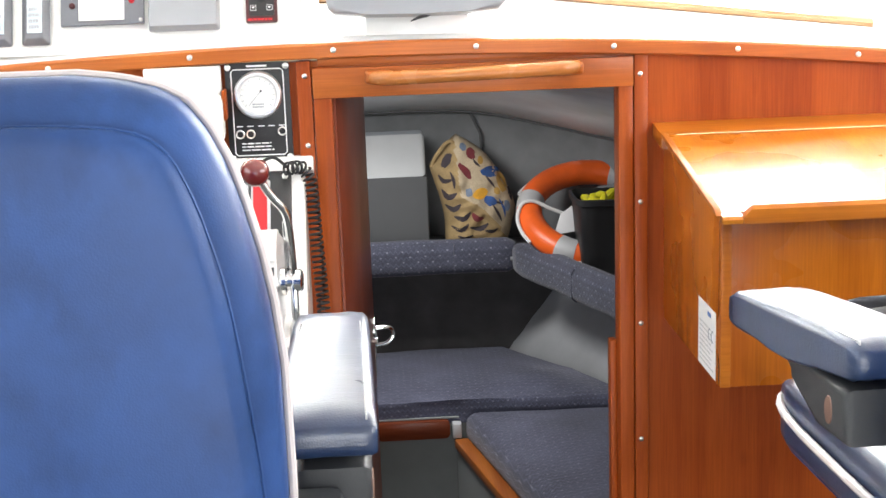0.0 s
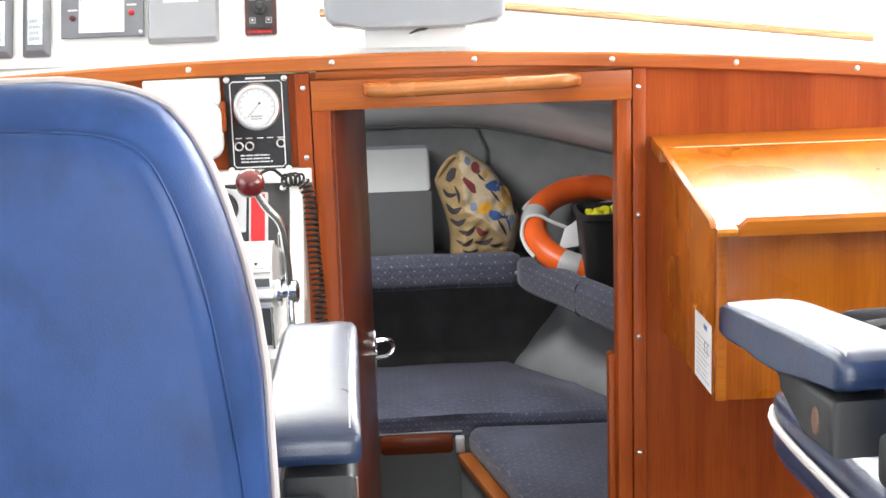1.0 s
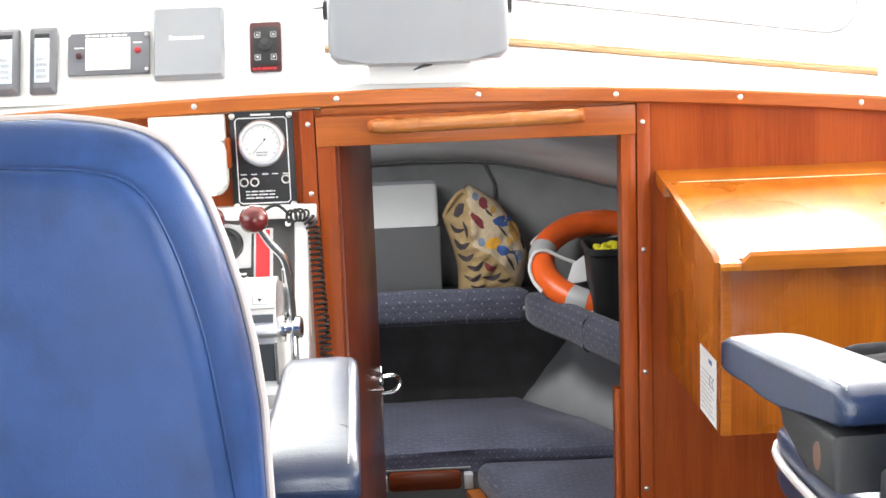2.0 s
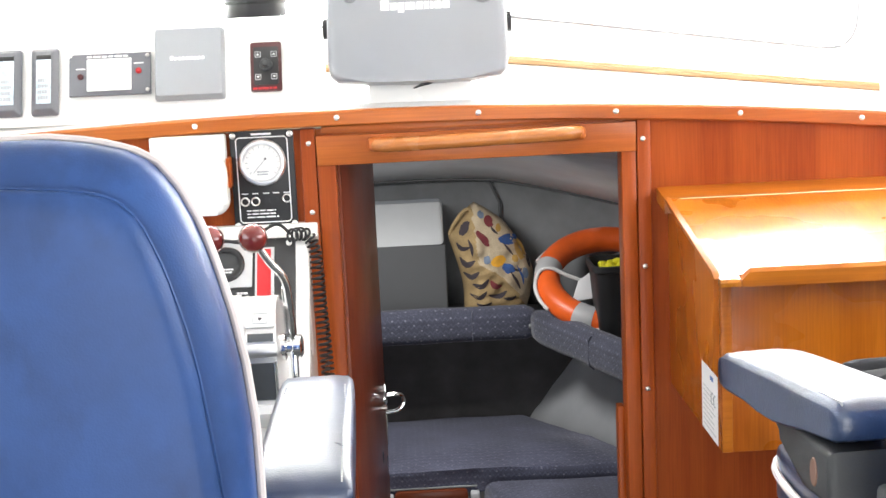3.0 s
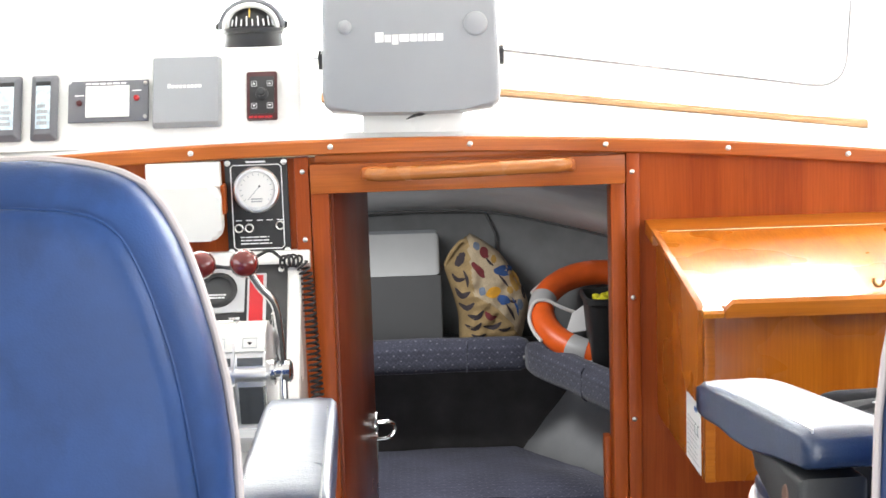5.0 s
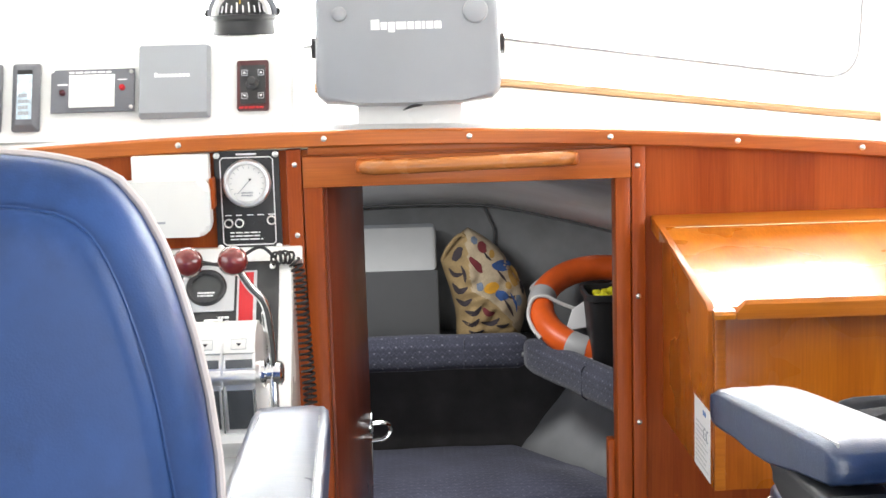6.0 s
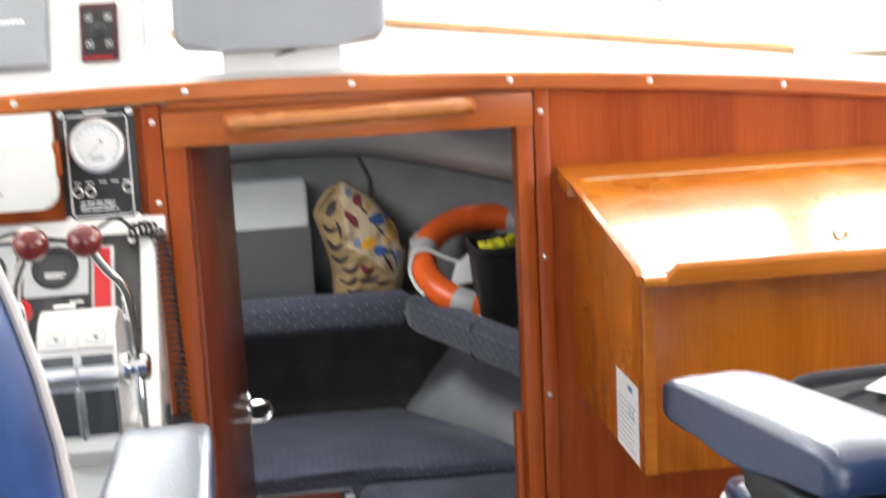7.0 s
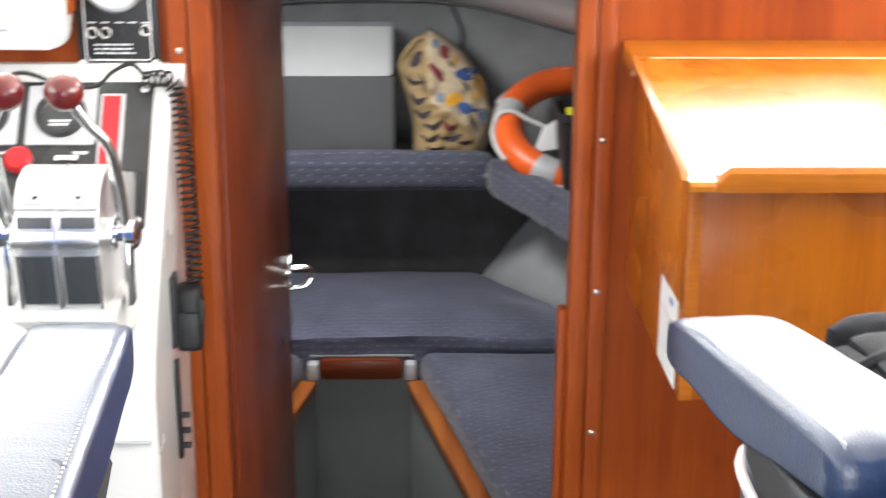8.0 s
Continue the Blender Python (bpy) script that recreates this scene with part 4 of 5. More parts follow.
part("instruction_text", moved(bars(-0.036, 0.036, -0.073, -0.054, 3, 0.0004, 5, 0.4), pose(0, 0, 0.010)), WHITE_INK, gauge)
part("maker_text", moved(bars(-0.03, 0.036, -0.090, -0.086, 1, 0.0004, 8, 0.8), pose(0, 0, 0.010)), WHITE_INK, gauge)
for sx in (1, -1):
    for sy in (1, -1):
        part("screw", moved(screw_head(0.006), pose(sx * 0.0545, sy * 0.0865, 0.012)), STEEL, gauge)

unit = thing("wall_heater_unit", "white plastic wall unit with a rounded front", "control unit")
part("back_plate", slab(-0.625, -0.482, -0.030, -0.0005, 1.17, 1.290, 0.004), WHITE_PLASTIC, unit)
part("body", prism(round_rect(-0.80, -0.478, 1.142, 1.246, 0.022), "y", -0.072, -0.030, 0.010, 4), WHITE_PLASTIC, unit)
part("maker_text", moved(slab(-0.60, -0.56, 1.168, 1.172, 0, 0.0006, 0), pose(0, -0.0722, 0, 0, 0, 0) @ Matrix(((1, 0, 0, 0), (0, 0, -1, 0), (0, 1, 0, 0), (0, 0, 0, 1)))), GREY_INK, unit)
part("hinge", slab(-0.480, -0.473, -0.05, -0.001, 1.19, 1.246, 0.002), TEAK_V, unit)

# ---- helm console ----
CX0, CX1 = -1.30, -0.333
console = thing("helm_console", "white moulded helm console below the dash", "console", kind="structure")
prof = [(-0.001, 1.108), (-0.030, 1.104), (-0.262, 0.806), (-0.300, 0.760), (-0.310, 0.70), (-0.315, 0.0), (-0.001, 0.0)]
part("body", prism(prof, "x", CX0, CX1, 0.010, 4), GELCOAT, console)
part("rim", prism([(-0.001, 1.112), (-0.022, 1.112), (-0.046, 1.09), (-0.02, 1.075), (-0.001, 1.075)], "x", CX0, -0.316, 0.004), GELCOAT, console)
part("front_seam", slab(CX0, CX1 - 0.01, -0.3165, -0.311, 0.628, 0.632, 0), LIGHT_GREY, console)
SLOPE = Matrix.Translation((0, -0.030, 1.104)) @ pose(0, 0, 0, 52.1)  # local x right, y up the slope, z out of it

panel = thing("engine_panel", "black engine panel with dials and red strips", "instrument panel")
panel.matrix_basis = SLOPE
part("plate", prism(round_rect(-0.78, -0.358, -0.255, -0.022, 0.006), "z", 0.0005, 0.006, 0.001), BLACK, panel)
for x in (-0.486, -0.598):
    part("dial_plate", prism(round_rect(x - 0.053, x + 0.047, -0.125, -0.030, 0.003), "z", 0.006, 0.009, 0.001), LIGHT_GREY, panel, "pale grey dial surround")
    part("dial_ring", moved(lathe([(0.027, 0), (0.037, 0), (0.037, 0.004), (0.033, 0.007), (0.027, 0.005)], 32), pose(x - 0.004, -0.077, 0.009)), BLACK, panel)
    part("dial_face", moved(lathe([(0, 0), (0.028, 0), (0.028, 0.001), (0, 0.001)], 28), pose(x - 0.004, -0.077, 0.009)), CHARCOAL, panel)
    part("dial_text", moved(bars(-0.016, 0.016, -0.018, -0.006, 2, 0.0005, 7), pose(x - 0.004, -0.077, 0.0102)), WHITE_INK, panel)
    part("key_switch", moved(lathe([(0, 0), (0.024, 0), (0.022, 0.010), (0.012, 0.013), (0, 0.013)], 24), pose(x, -0.152, 0.006)), BLACK, panel)
    part("key", slab(x - 0.004, x + 0.03, -0.156, -0.148, 0.018, 0.024, 0.002), CHROME, panel)
    part("switch_text", moved(bars(-0.02, 0.02, -0.004, 0.004, 1, 0.0005, 2), pose(x + 0.028, -0.135, 0.006)), WHITE_INK, panel)
part("strip_border", prism(round_rect(-0.434, -0.398, -0.20, -0.042, 0.002), "z", 0.006, 0.0075), LIGHT_GREY, panel)
part("red_strip", prism(round_rect(-0.430, -0.404, -0.19, -0.046, 0.001), "z", 0.007, 0.0085), RED, panel, "red marker strip")
part("stop_button", moved(lathe([(0, 0), (0.02, 0), (0.021, 0.008), (0.016, 0.013), (0, 0.014)], 24), pose(-0.545, -0.150, 0.006)), RED, panel, "red stop button")
for x, y in ((-0.37, -0.034), (-0.37, -0.243), (-0.77, -0.034), (-0.77, -0.243)):
    part("screw", moved(screw_head(0.006), pose(x, y, 0.008)), STEEL, panel)

binn = thing("throttle_binnacle", "chrome twin-lever throttle control with red knobs", "engine control")
HY, HZ, HR = -0.345, 0.952, 0.080


def sector(a0, a1, r0, r1, step=9):
    """A curved band of the housing in the upright fore-and-aft plane."""
    k = max(2, int(abs(a1 - a0) / step))
    arc = lambda r: [(HY + r * math.cos(radians(a0 + (a1 - a0) * i / k)), HZ + r * math.sin(radians(a0 + (a1 - a0) * i / k))) for i in range(k + 1)]
    return arc(r1) + arc(r0)[::-1]


dome = [(HY + HR * math.cos(radians(a)), HZ + HR * math.sin(radians(a))) for a in range(55, 186, 10)] + [(-0.414, 0.866), (-0.262, 0.815), (-0.135, 0.975)]
for x0 in (-0.4755, -0.4215):
    part("housing", prism(dome, "x", x0, x0 + 0.051, 0.004, 3), SATIN, binn)
    part("top_cap", prism(sector(58, 146, HR - 0.01, HR + 0.0045), "x", x0 - 0.001, x0 + 0.0505, 0.003, 2), WHITE_PLASTIC, binn, "white rounded top cap")
    part("window_band", prism(sector(153, 163, HR - 0.01, HR + 0.001), "x", x0 + 0.004, x0 + 0.047), SMOKED, binn, "smoked window band")
    am = pose(x0 + 0.025, HY + (HR + 0.0048) * math.cos(radians(137)), HZ + (HR + 0.0048) * math.sin(radians(137)), 47)
    part("arrow", moved(prism([(-0.004, 0.004), (0.004, 0.004), (0.0, -0.002)], "z", 0.0, 0.0008), am), BLACK, binn)
    part("arrow_frame", moved(tube([(-0.012, 0.012, 0.0003), (0.012, 0.012, 0.0003), (0.012, -0.007, 0.0003), (-0.012, -0.007, 0.0003)], 0.0006, 5, closed=True), am), GREY_INK, binn)
    part("lower_panel", prism([(-0.4262, 0.9400), (-0.4170, 0.8740), (-0.4140, 0.8740), (-0.4232, 0.9400)], "x", x0 + 0.005, x0 + 0.046, 0.0006), SMOKED, binn, "smoked glossy lower panel")
part("base_block", prism([(-0.4235, 0.852), (-0.4215, 0.8665), (-0.262, 0.8665), (-0.24, 0.835), (-0.268, 0.800), (-0.33, 0.800)], "x", -0.490, -0.356, 0.004, 3), GELCOAT, binn, "white moulded base under the housing")
part("barrel", moved(lathe([(0, 0), (0.012, 0), (0.013, 0.003), (0.013, 0.107), (0.012, 0.110), (0, 0.110)], 24), pose(-0.479, HY - 0.073, HZ + 0.008, 0, 90, 0)), SATIN, binn, "chrome cross barrel")
part("rib", prism(sector(58, 184, HR - 0.01, HR + 0.006), "x", -0.4255, -0.4215, 0.001), SATIN, binn)
for x0 in (-0.4755, -0.4255, -0.3745):
    part("panel_edge", prism([(-0.4300, 0.9430), (-0.4195, 0.8670), (-0.4100, 0.8670), (-0.4190, 0.9430)], "x", x0, x0 + 0.004, 0.001), CHROME, binn, "bright edge of the lower panel")
for sgn, x0 in ((1, -0.370), (-1, -0.476)):
    hub = [(0, 0), (0.024, 0), (0.024, 0.010), (0.016, 0.013), (0.016, 0.022), (0.020, 0.024), (0.020, 0.036), (0.014, 0.040), (0, 0.040)]
    part("hub", moved(lathe(hub, 28), pose(x0, HY - 0.02, HZ, 0, 90 * sgn, 0)), CHROME, binn)
    k = Vector((-0.394 if sgn > 0 else -0.464, -0.447, 1.154))
    hx = x0 + sgn * 0.024
    line = resample([(hx, HY - 0.022, HZ + 0.005), (hx, HY - 0.045, HZ + 0.06), (hx - 0.004 * sgn, HY - 0.072, HZ + 0.125), (k.x + 0.022 * sgn, k.y + 0.014, k.z - 0.042), k], 24)
    part("lever", tube(line, 0.0068, 12), CHROME, binn)
    part("lever_rod", tube([(hx - 0.010 * sgn, HY - 0.02, HZ + 0.01), (hx - 0.008 * sgn, HY - 0.060, HZ + 0.11)], 0.0035, 8), CHROME, binn)
    part("knob", moved(lathe([(0.0, -0.0235)] + [(0.0238 * math.sin(radians(a)), -0.0238 * math.cos(radians(a))) for a in range(15, 180, 11)] + [(0, 0.0238)], 28), pose(k.x, k.y, k.z)), KNOB_RED, binn, "oxblood red ball knob")
    part("link", slab(hx - 0.006, hx + 0.006, HY - 0.036, HY - 0.006, HZ - 0.095, HZ + 0.005, 0.004), CHROME, binn)

radio = thing("radio_microphone", "black radio microphone with a coiled cord", "microphone")
part("body", slab(-0.3325, -0.296, -0.125, -0.075, 0.69, 0.79, 0.008, 3), BLACK, radio)
part("grille", slab(-0.330, -0.298, -0.131, -0.124, 0.70, 0.755, 0.003), CHARCOAL, radio)
part("clip", slab(-0.333, -0.327, -0.16, -0.12, 0.71, 0.82, 0.002), CHARCOAL, radio)
part("talk_key", slab(-0.300, -0.293, -0.11, -0.09, 0.73, 0.77, 0.002), CHARCOAL, radio)
axis = resample([(-0.365, -0.075, 1.098), (-0.338, -0.05, 1.095), (-0.324, -0.05, 1.07), (-0.320, -0.052, 1.03), (-0.317, -0.055, 0.95), (-0.312, -0.06, 0.86), (-0.308, -0.085, 0.79)], 560)
coil = []
for i, p in enumerate(axis):
    t = (axis[min(i + 1, 559)] - axis[max(i - 1, 0)]).normalized()
    s1 = Vector((0, 1, 0)).cross(t).normalized()
    s2 = t.cross(s1)
    a = 2 * math.pi * i / 17.0
    coil.append(p + (s1 * math.cos(a) + s2 * math.sin(a)) * 0.0112)
part("coiled_cord", tube(coil, 0.0024, 6), BLACK, radio)
part("cord", tube(resample([(-0.60, -0.085, 1.092), (-0.55, -0.06, 1.106), (-0.50, -0.075, 1.096), (-0.44, -0.085, 1.090), (-0.415, -0.06, 1.108), (-0.39, -0.045, 1.116), (-0.365, -0.068, 1.100)], 50), 0.0032, 8), BLACK, radio)
term = thing("terminal_strip", "narrow black terminal strip with knobs on the console side", "terminal strip")
part("strip", slab(-0.3326, -0.326, -0.16, -0.145, 0.53, 0.69, 0.002), BLACK, term)
for z in (0.55, 0.575, 0.60):
    part("knob", moved(lathe([(0, 0), (0.005, 0), (0.005, 0.012), (0, 0.012)], 12), pose(-0.326, -0.152, z, 0, 90, 0)), BLACK, term)

# ---- instruments on the pod ----


def on_pod(name, label, category, group=""):
    t = thing(name, label, category, group)
    t.matrix_basis = POD
    return t


def v_of(z):
    return (z - 1.328) / 0.927


for x0, x1 in ((-0.926, -0.874), (-0.855, -0.803)):
    t = on_pod("depth_display", "slim grey instrument with a pale blue display", "instrument", "dash displays")
    a, b = v_of(1.337), v_of(1.462)
    part("bezel", frustum(x0, x1, a, b, 0.005, 0.016, 0.009), BEZEL, t)
    part("screen", slab(x0 + 0.012, x1 - 0.012, a + 0.020, b - 0.026, 0.0158, 0.0172, 0.0004), LCD, t, "pale blue display")
    part("screen_header", slab(x0 + 0.012, x1 - 0.012, b - 0.0255, b - 0.017, 0.0158, 0.0170, 0.0003), BLACK, t, "dark band above the display")
    part("screen_text", moved(bars(x0 + 0.015, x1 - 0.015, a + 0.028, a + 0.075, 4, 0.0004, 11, 0.6), pose(0, 0, 0.0172)), GREY_INK, t)
t = on_pod("level_gauge", "black panel with a white level gauge and red lamp", "gauge")
a, b = v_of(1.369), v_of(1.447)
part("plate", prism([(-0.782, a), (-0.625, a), (-0.625, b), (-0.776, b), (-0.776, b - 0.006), (-0.782, b - 0.006)], "z", 0, 0.008, 0.001), BEZEL, t)
part("window", slab(-0.748, -0.662, a + 0.008, b - 0.011, 0.0078, 0.010, 0.001), DIAL, t, "white gauge face")
for x, z in ((-0.760, (a + b) / 2 - 0.004), (-0.648, (a + b) / 2 + 0.004)):
    part("lamp", moved(lathe([(0, 0), (0.006, 0), (0.0055, 0.004), (0.003, 0.006), (0, 0.006)], 16), pose(x, z, 0.008)), DARK_RED if x < -0.7 else RED, t)
    part("lamp_text", moved(slab(-0.009, 0.009, -0.0012, 0.0012, 0, 0.0004, 0), pose(x, z + 0.016, 0.008)), WHITE_INK, t)
part("title_text", moved(bars(-0.748, -0.664, b - 0.008, b - 0.004, 1, 0.0004, 4, 0.9), pose(0, 0, 0.008)), WHITE_INK, t)
for z in (a + 0.007, b - 0.007):
    part("screw", moved(screw_head(0.004), pose(-0.631, z, 0.0095)), STEEL, t)
t = on_pod("instrument_cover", "square grey plastic instrument cover with a pale wordmark", "cover")
a, b = v_of(1.354), v_of(1.487)
part("shell", frustum(-0.617, -0.482, a, b, 0.005, 0.022, 0.004), GREY_COVER, t)
part("wordmark", merged(*[slab(-0.585 + 0.0075 * i, -0.585 + 0.0075 * i + 0.006, (a + b) / 2 + 0.003, (a + b) / 2 + (0.012 if i == 0 else 0.0095), 0.022, 0.0226, 0) for i in range(9)]), WHITE_INK, t)
t = on_pod("searchlight_remote", "small black and dark red joystick remote", "remote control")
a, b = v_of(1.363), v_of(1.455)
part("plate", prism(round_rect(-0.432, -0.372, a, b, 0.004), "z", 0, 0.008, 0.0015), DARK_RED, t)
part("face", prism(round_rect(-0.426, -0.378, a + 0.012, b - 0.010, 0.003), "z", 0.0078, 0.0095, 0.0005), BLACK, t)
part("joystick", moved(lathe([(0, 0), (0.013, 0), (0.012, 0.004), (0.007, 0.007), (0.009, 0.016), (0.006, 0.019), (0, 0.02)], 22), pose(-0.402, (a + b) / 2 + 0.002, 0.0095)), CHARCOAL, t)
for sx in (-1, 1):
    for sy in (-1, 1):
        cx, cy = -0.402 + sx * 0.0155, (a + b) / 2 + 0.001 + sy * 0.023
        part("button", prism(round_rect(cx - 0.0058, cx + 0.0058, cy - 0.0058, cy + 0.0058, 0.0015), "z", 0.0094, 0.0105), LIGHT_GREY, t)
        part("button_face", prism(round_rect(cx - 0.0045, cx + 0.0045, cy - 0.0045, cy + 0.0045, 0.001), "z", 0.0104, 0.0110), BLACK, t)
        part("arrow", prism([(cx - 0.003, cy - 0.002 * sy), (cx + 0.003, cy - 0.002 * sy), (cx, cy + 0.0025 * sy)][::sy], "z", 0.0110, 0.0114), WHITE_INK, t)
part("red_text", moved(bars(-0.428, -0.376, a + 0.003, a + 0.009, 1, 0.0004, 9, 0.7), pose(0, 0, 0.008)), RED, t)

comp = thing("compass", "domed black steering compass on the pod", "compass", at=(-0.428, 0.185, 1.5065))
part("base", lathe([(0, 0), (0.060, 0), (0.062, 0.004), (0.061, 0.026), (0.066, 0.031), (0.066, 0.038), (0.05, 0.040), (0, 0.040)], 36), BLACK, comp)
part("bowl", lathe([(0.050, 0.038)] + [(0.048 * math.cos(radians(a)), 0.039 + 0.044 * math.sin(radians(a))) for a in range(0, 91, 10)], 36), BLACK, comp, "dark domed compass bowl")
for rr, yy, wide, mat, txt in ((0.053, -0.030, 0.0055, WHITE_PLASTIC, "white arch round the dome"), (0.0620, -0.014, 0.0075, BEZEL, "grey rim of the shade")):
    part("arch", tube([(rr * math.cos(radians(e)), yy, 0.038 + rr * 0.88 * math.sin(radians(e))) for e in range(0, 181, 9)], wide, 8), mat, comp, txt)
for sx in (-1, 1):
    part("clamp_screw", moved(lathe([(0, 0), (0.008, 0), (0.008, 0.008), (0.005, 0.010), (0, 0.010)], 16), pose(sx * 0.064, -0.010, 0.044, 0, 90 * sx, 0)), BLACK, comp)
for k in range(12):
    a = radians(200 + 140 * k / 11)
    part("card_mark", tube([(0.0535 * math.cos(a), 0.0535 * math.sin(a), 0.043), (0.050 * math.cos(a), 0.050 * math.sin(a), 0.056 + 0.006 * (k % 2))], 0.0016, 6), WHITE_INK, comp)
part("lubber_pin", tube([(0, -0.049, 0.060), (0, -0.040, 0.078)], 0.0014, 6), plain("brass_pin", (0.6, 0.4, 0.08), 0.3, 1.0), comp)
hb = strip([[(rr * math.cos(radians(e)), yy, 0.036 + rr * 0.88 * math.sin(radians(e))) for e in range(0, 181, 10)] for rr, yy in ((0.0625, -0.018), (0.066, -0.018), (0.066, 0.045), (0.050, 0.062), (0.0625, 0.045), (0.0625, -0.018))])
part("hood", hb, GELCOAT, comp, "white shade over the dome")
part("mark", slab(-0.008, 0.008, -0.0595, -0.058, 0.012, 0.022, 0), WHITE_INK, comp)

mon = thing("chart_plotter", "chart plotter under a grey sun cover on a bracket", "chart plotter")
MON = pose(-0.107, -0.006, 1.372, 80, 0, -1)
mon.matrix_basis = MON
out = [(-0.155, 0.004), (-0.10, 0.0), (0.0, -0.002), (0.10, 0.0), (0.155, 0.004), (0.168, 0.016), (0.172, 0.04), (0.168, 0.27), (0.155, 0.285), (-0.155, 0.285), (-0.168, 0.27), (-0.172, 0.04), (-0.168, 0.016)]
part("cover", prism(out, "z", -0.03, 0.022, 0.010, 4), GREY_COVER, mon, "grey plastic sun cover")
part("case", prism(round_rect(-0.15, 0.15, 0.02, 0.27, 0.01), "z", -0.10, -0.03, 0.006), BLACK, mon)
lw = [0.016, 0.012, 0.012, 0.019, 0.012, 0.010, 0.006, 0.013, 0.013]
xw = -0.067
lets = []
for i, w in enumerate(lw):
    lets.append(slab(xw, xw + w, 0.134 if i != 2 else 0.129, 0.153 if i == 0 else 0.148, 0.0218, 0.0226, 0))
    xw += w + 0.0022
tagged(part("wordmark", merged(*lets), WHITE_INK, mon, "pale wordmark as plain bars"), kind="stuff")
for x, rr in ((-0.125, 0.014), (0.127, 0.024)):
    part("boss", moved(lathe([(0, 0), (rr, 0), (rr * 0.9, 0.006), (rr * 0.5, 0.010), (0, 0.011)], 24), pose(x, 0.165, 0.0215)), GREY_COVER, mon)
for sx in (-1, 1):
    part("bracket_knob", moved(lathe([(0, 0), (0.020, 0), (0.020, 0.012), (0, 0.012)], 20), pose(sx * 0.170, 0.115, -0.045, 0, 90 * sx, 0)), BLACK, mon)
part("bracket", slab(-0.10, 0.10, -0.04, 0.02, -0.095, -0.06, 0.004), GELCOAT, mon)
part("cable", tube(resample([(0.03, 0.004, -0.03), (0.018, -0.003, -0.01), (0.004, -0.007, 0.004), (-0.012, -0.014, 0.008)], 16), [0.0028] * 12 + [0.0024, 0.002, 0.0015, 0.001], 6), BLACK, mon)

# ---- chart locker on the bulkhead ----
cb = thing("chart_locker", "golden varnished teak locker with a sloping lid", "locker")
part("side", prism([(-0.0005, 0.752), (-0.0005, 1.118), (-0.4362, 1.0475), (-0.4362, 0.752)], "x", 0.365, 0.385, 0.001), TEAK_BOX, cb)
part("side", prism([(-0.0005, 0.752), (-0.0005, 1.118), (-0.452, 1.045), (-0.455, 0.752)], "x", 1.335, 1.355, 0.0015), TEAK_BOX, cb)
part("front", slab(0.3652, 1.3348, -0.4548, -0.437, 0.7535, 1.046, 0.001), TEAK_BOX, cb)
part("corner_post", slab(0.3648, 0.382, -0.4572, -0.4549, 0.7535, 1.046, 0.0008), TEAK_GOLD_X, cb)
part("bottom", slab(0.3852, 1.3348, -0.4368, -0.0005, 0.7535, 0.768, 0.001), TEAK_X, cb)
part("back_ledge", prism([(-0.0005, 1.119), (-0.0005, 1.146), (-0.085, 1.134), (-0.085, 1.106)], "x", 0.343, 1.357, 0.002), TEAK_GOLD_X, cb)
part("caulk_line", prism([(-0.086, 1.115), (-0.086, 1.1345), (-0.0895, 1.134), (-0.0895, 1.115)], "x", 0.372, 1.356), CAULK, cb, "pale caulked joint behind the lid")
lid = prism([(-0.091, 1.116), (-0.091, 1.1335), (-0.505, 1.066), (-0.508, 1.0505)], "x", 0.348, 1.357, 0.003)
part("lid", lid, TEAK_LID, cb, "glossy golden teak lid")
lipp = prism([(-0.508, 1.0505), (-0.508, 1.067), (-0.514, 1.078), (-0.524, 1.079), (-0.529, 1.073), (-0.526, 1.049)], "x", 0.383, 1.357, 0.002)
bmesh.ops.bisect_plane(lipp, geom=lipp.verts[:] + lipp.edges[:] + lipp.faces[:], plane_co=(0.383, -0.51, 1.060), plane_no=(-0.75, 0, 0.66), clear_outer=True)
bmesh.ops.holes_fill(lipp, edges=lipp.edges[:])
part("lip", lipp, TEAK_GOLD_X, cb, "raised teak lip along the lid")
part("lid_corner", prism([(-0.5078, 1.051), (-0.5078, 1.0655), (-0.524, 1.0622), (-0.528, 1.057), (-0.526, 1.050)], "x", 0.3485, 0.3825, 0.0015), TEAK_LID, cb)
part("end_bead", prism([(-0.095, 1.131), (-0.095, 1.139), (-0.50, 1.073), (-0.515, 1.062), (-0.50, 1.064)], "x", 0.340, 0.352, 0.002), TEAK_Y, cb, "worn edge bead")
hook = [(0.655 + 0.007 * math.sin(radians(a)), -0.452 - 0.001 * k, 1.081 + 0.008 - 0.008 * math.cos(radians(a))) for k, a in enumerate(range(-120, 121, 20))]
part("latch", tube(hook, 0.0028, 8), plain("aged_brass", (0.35, 0.2, 0.07), 0.35, 1.0, 0.2), cb, "small brass latch")

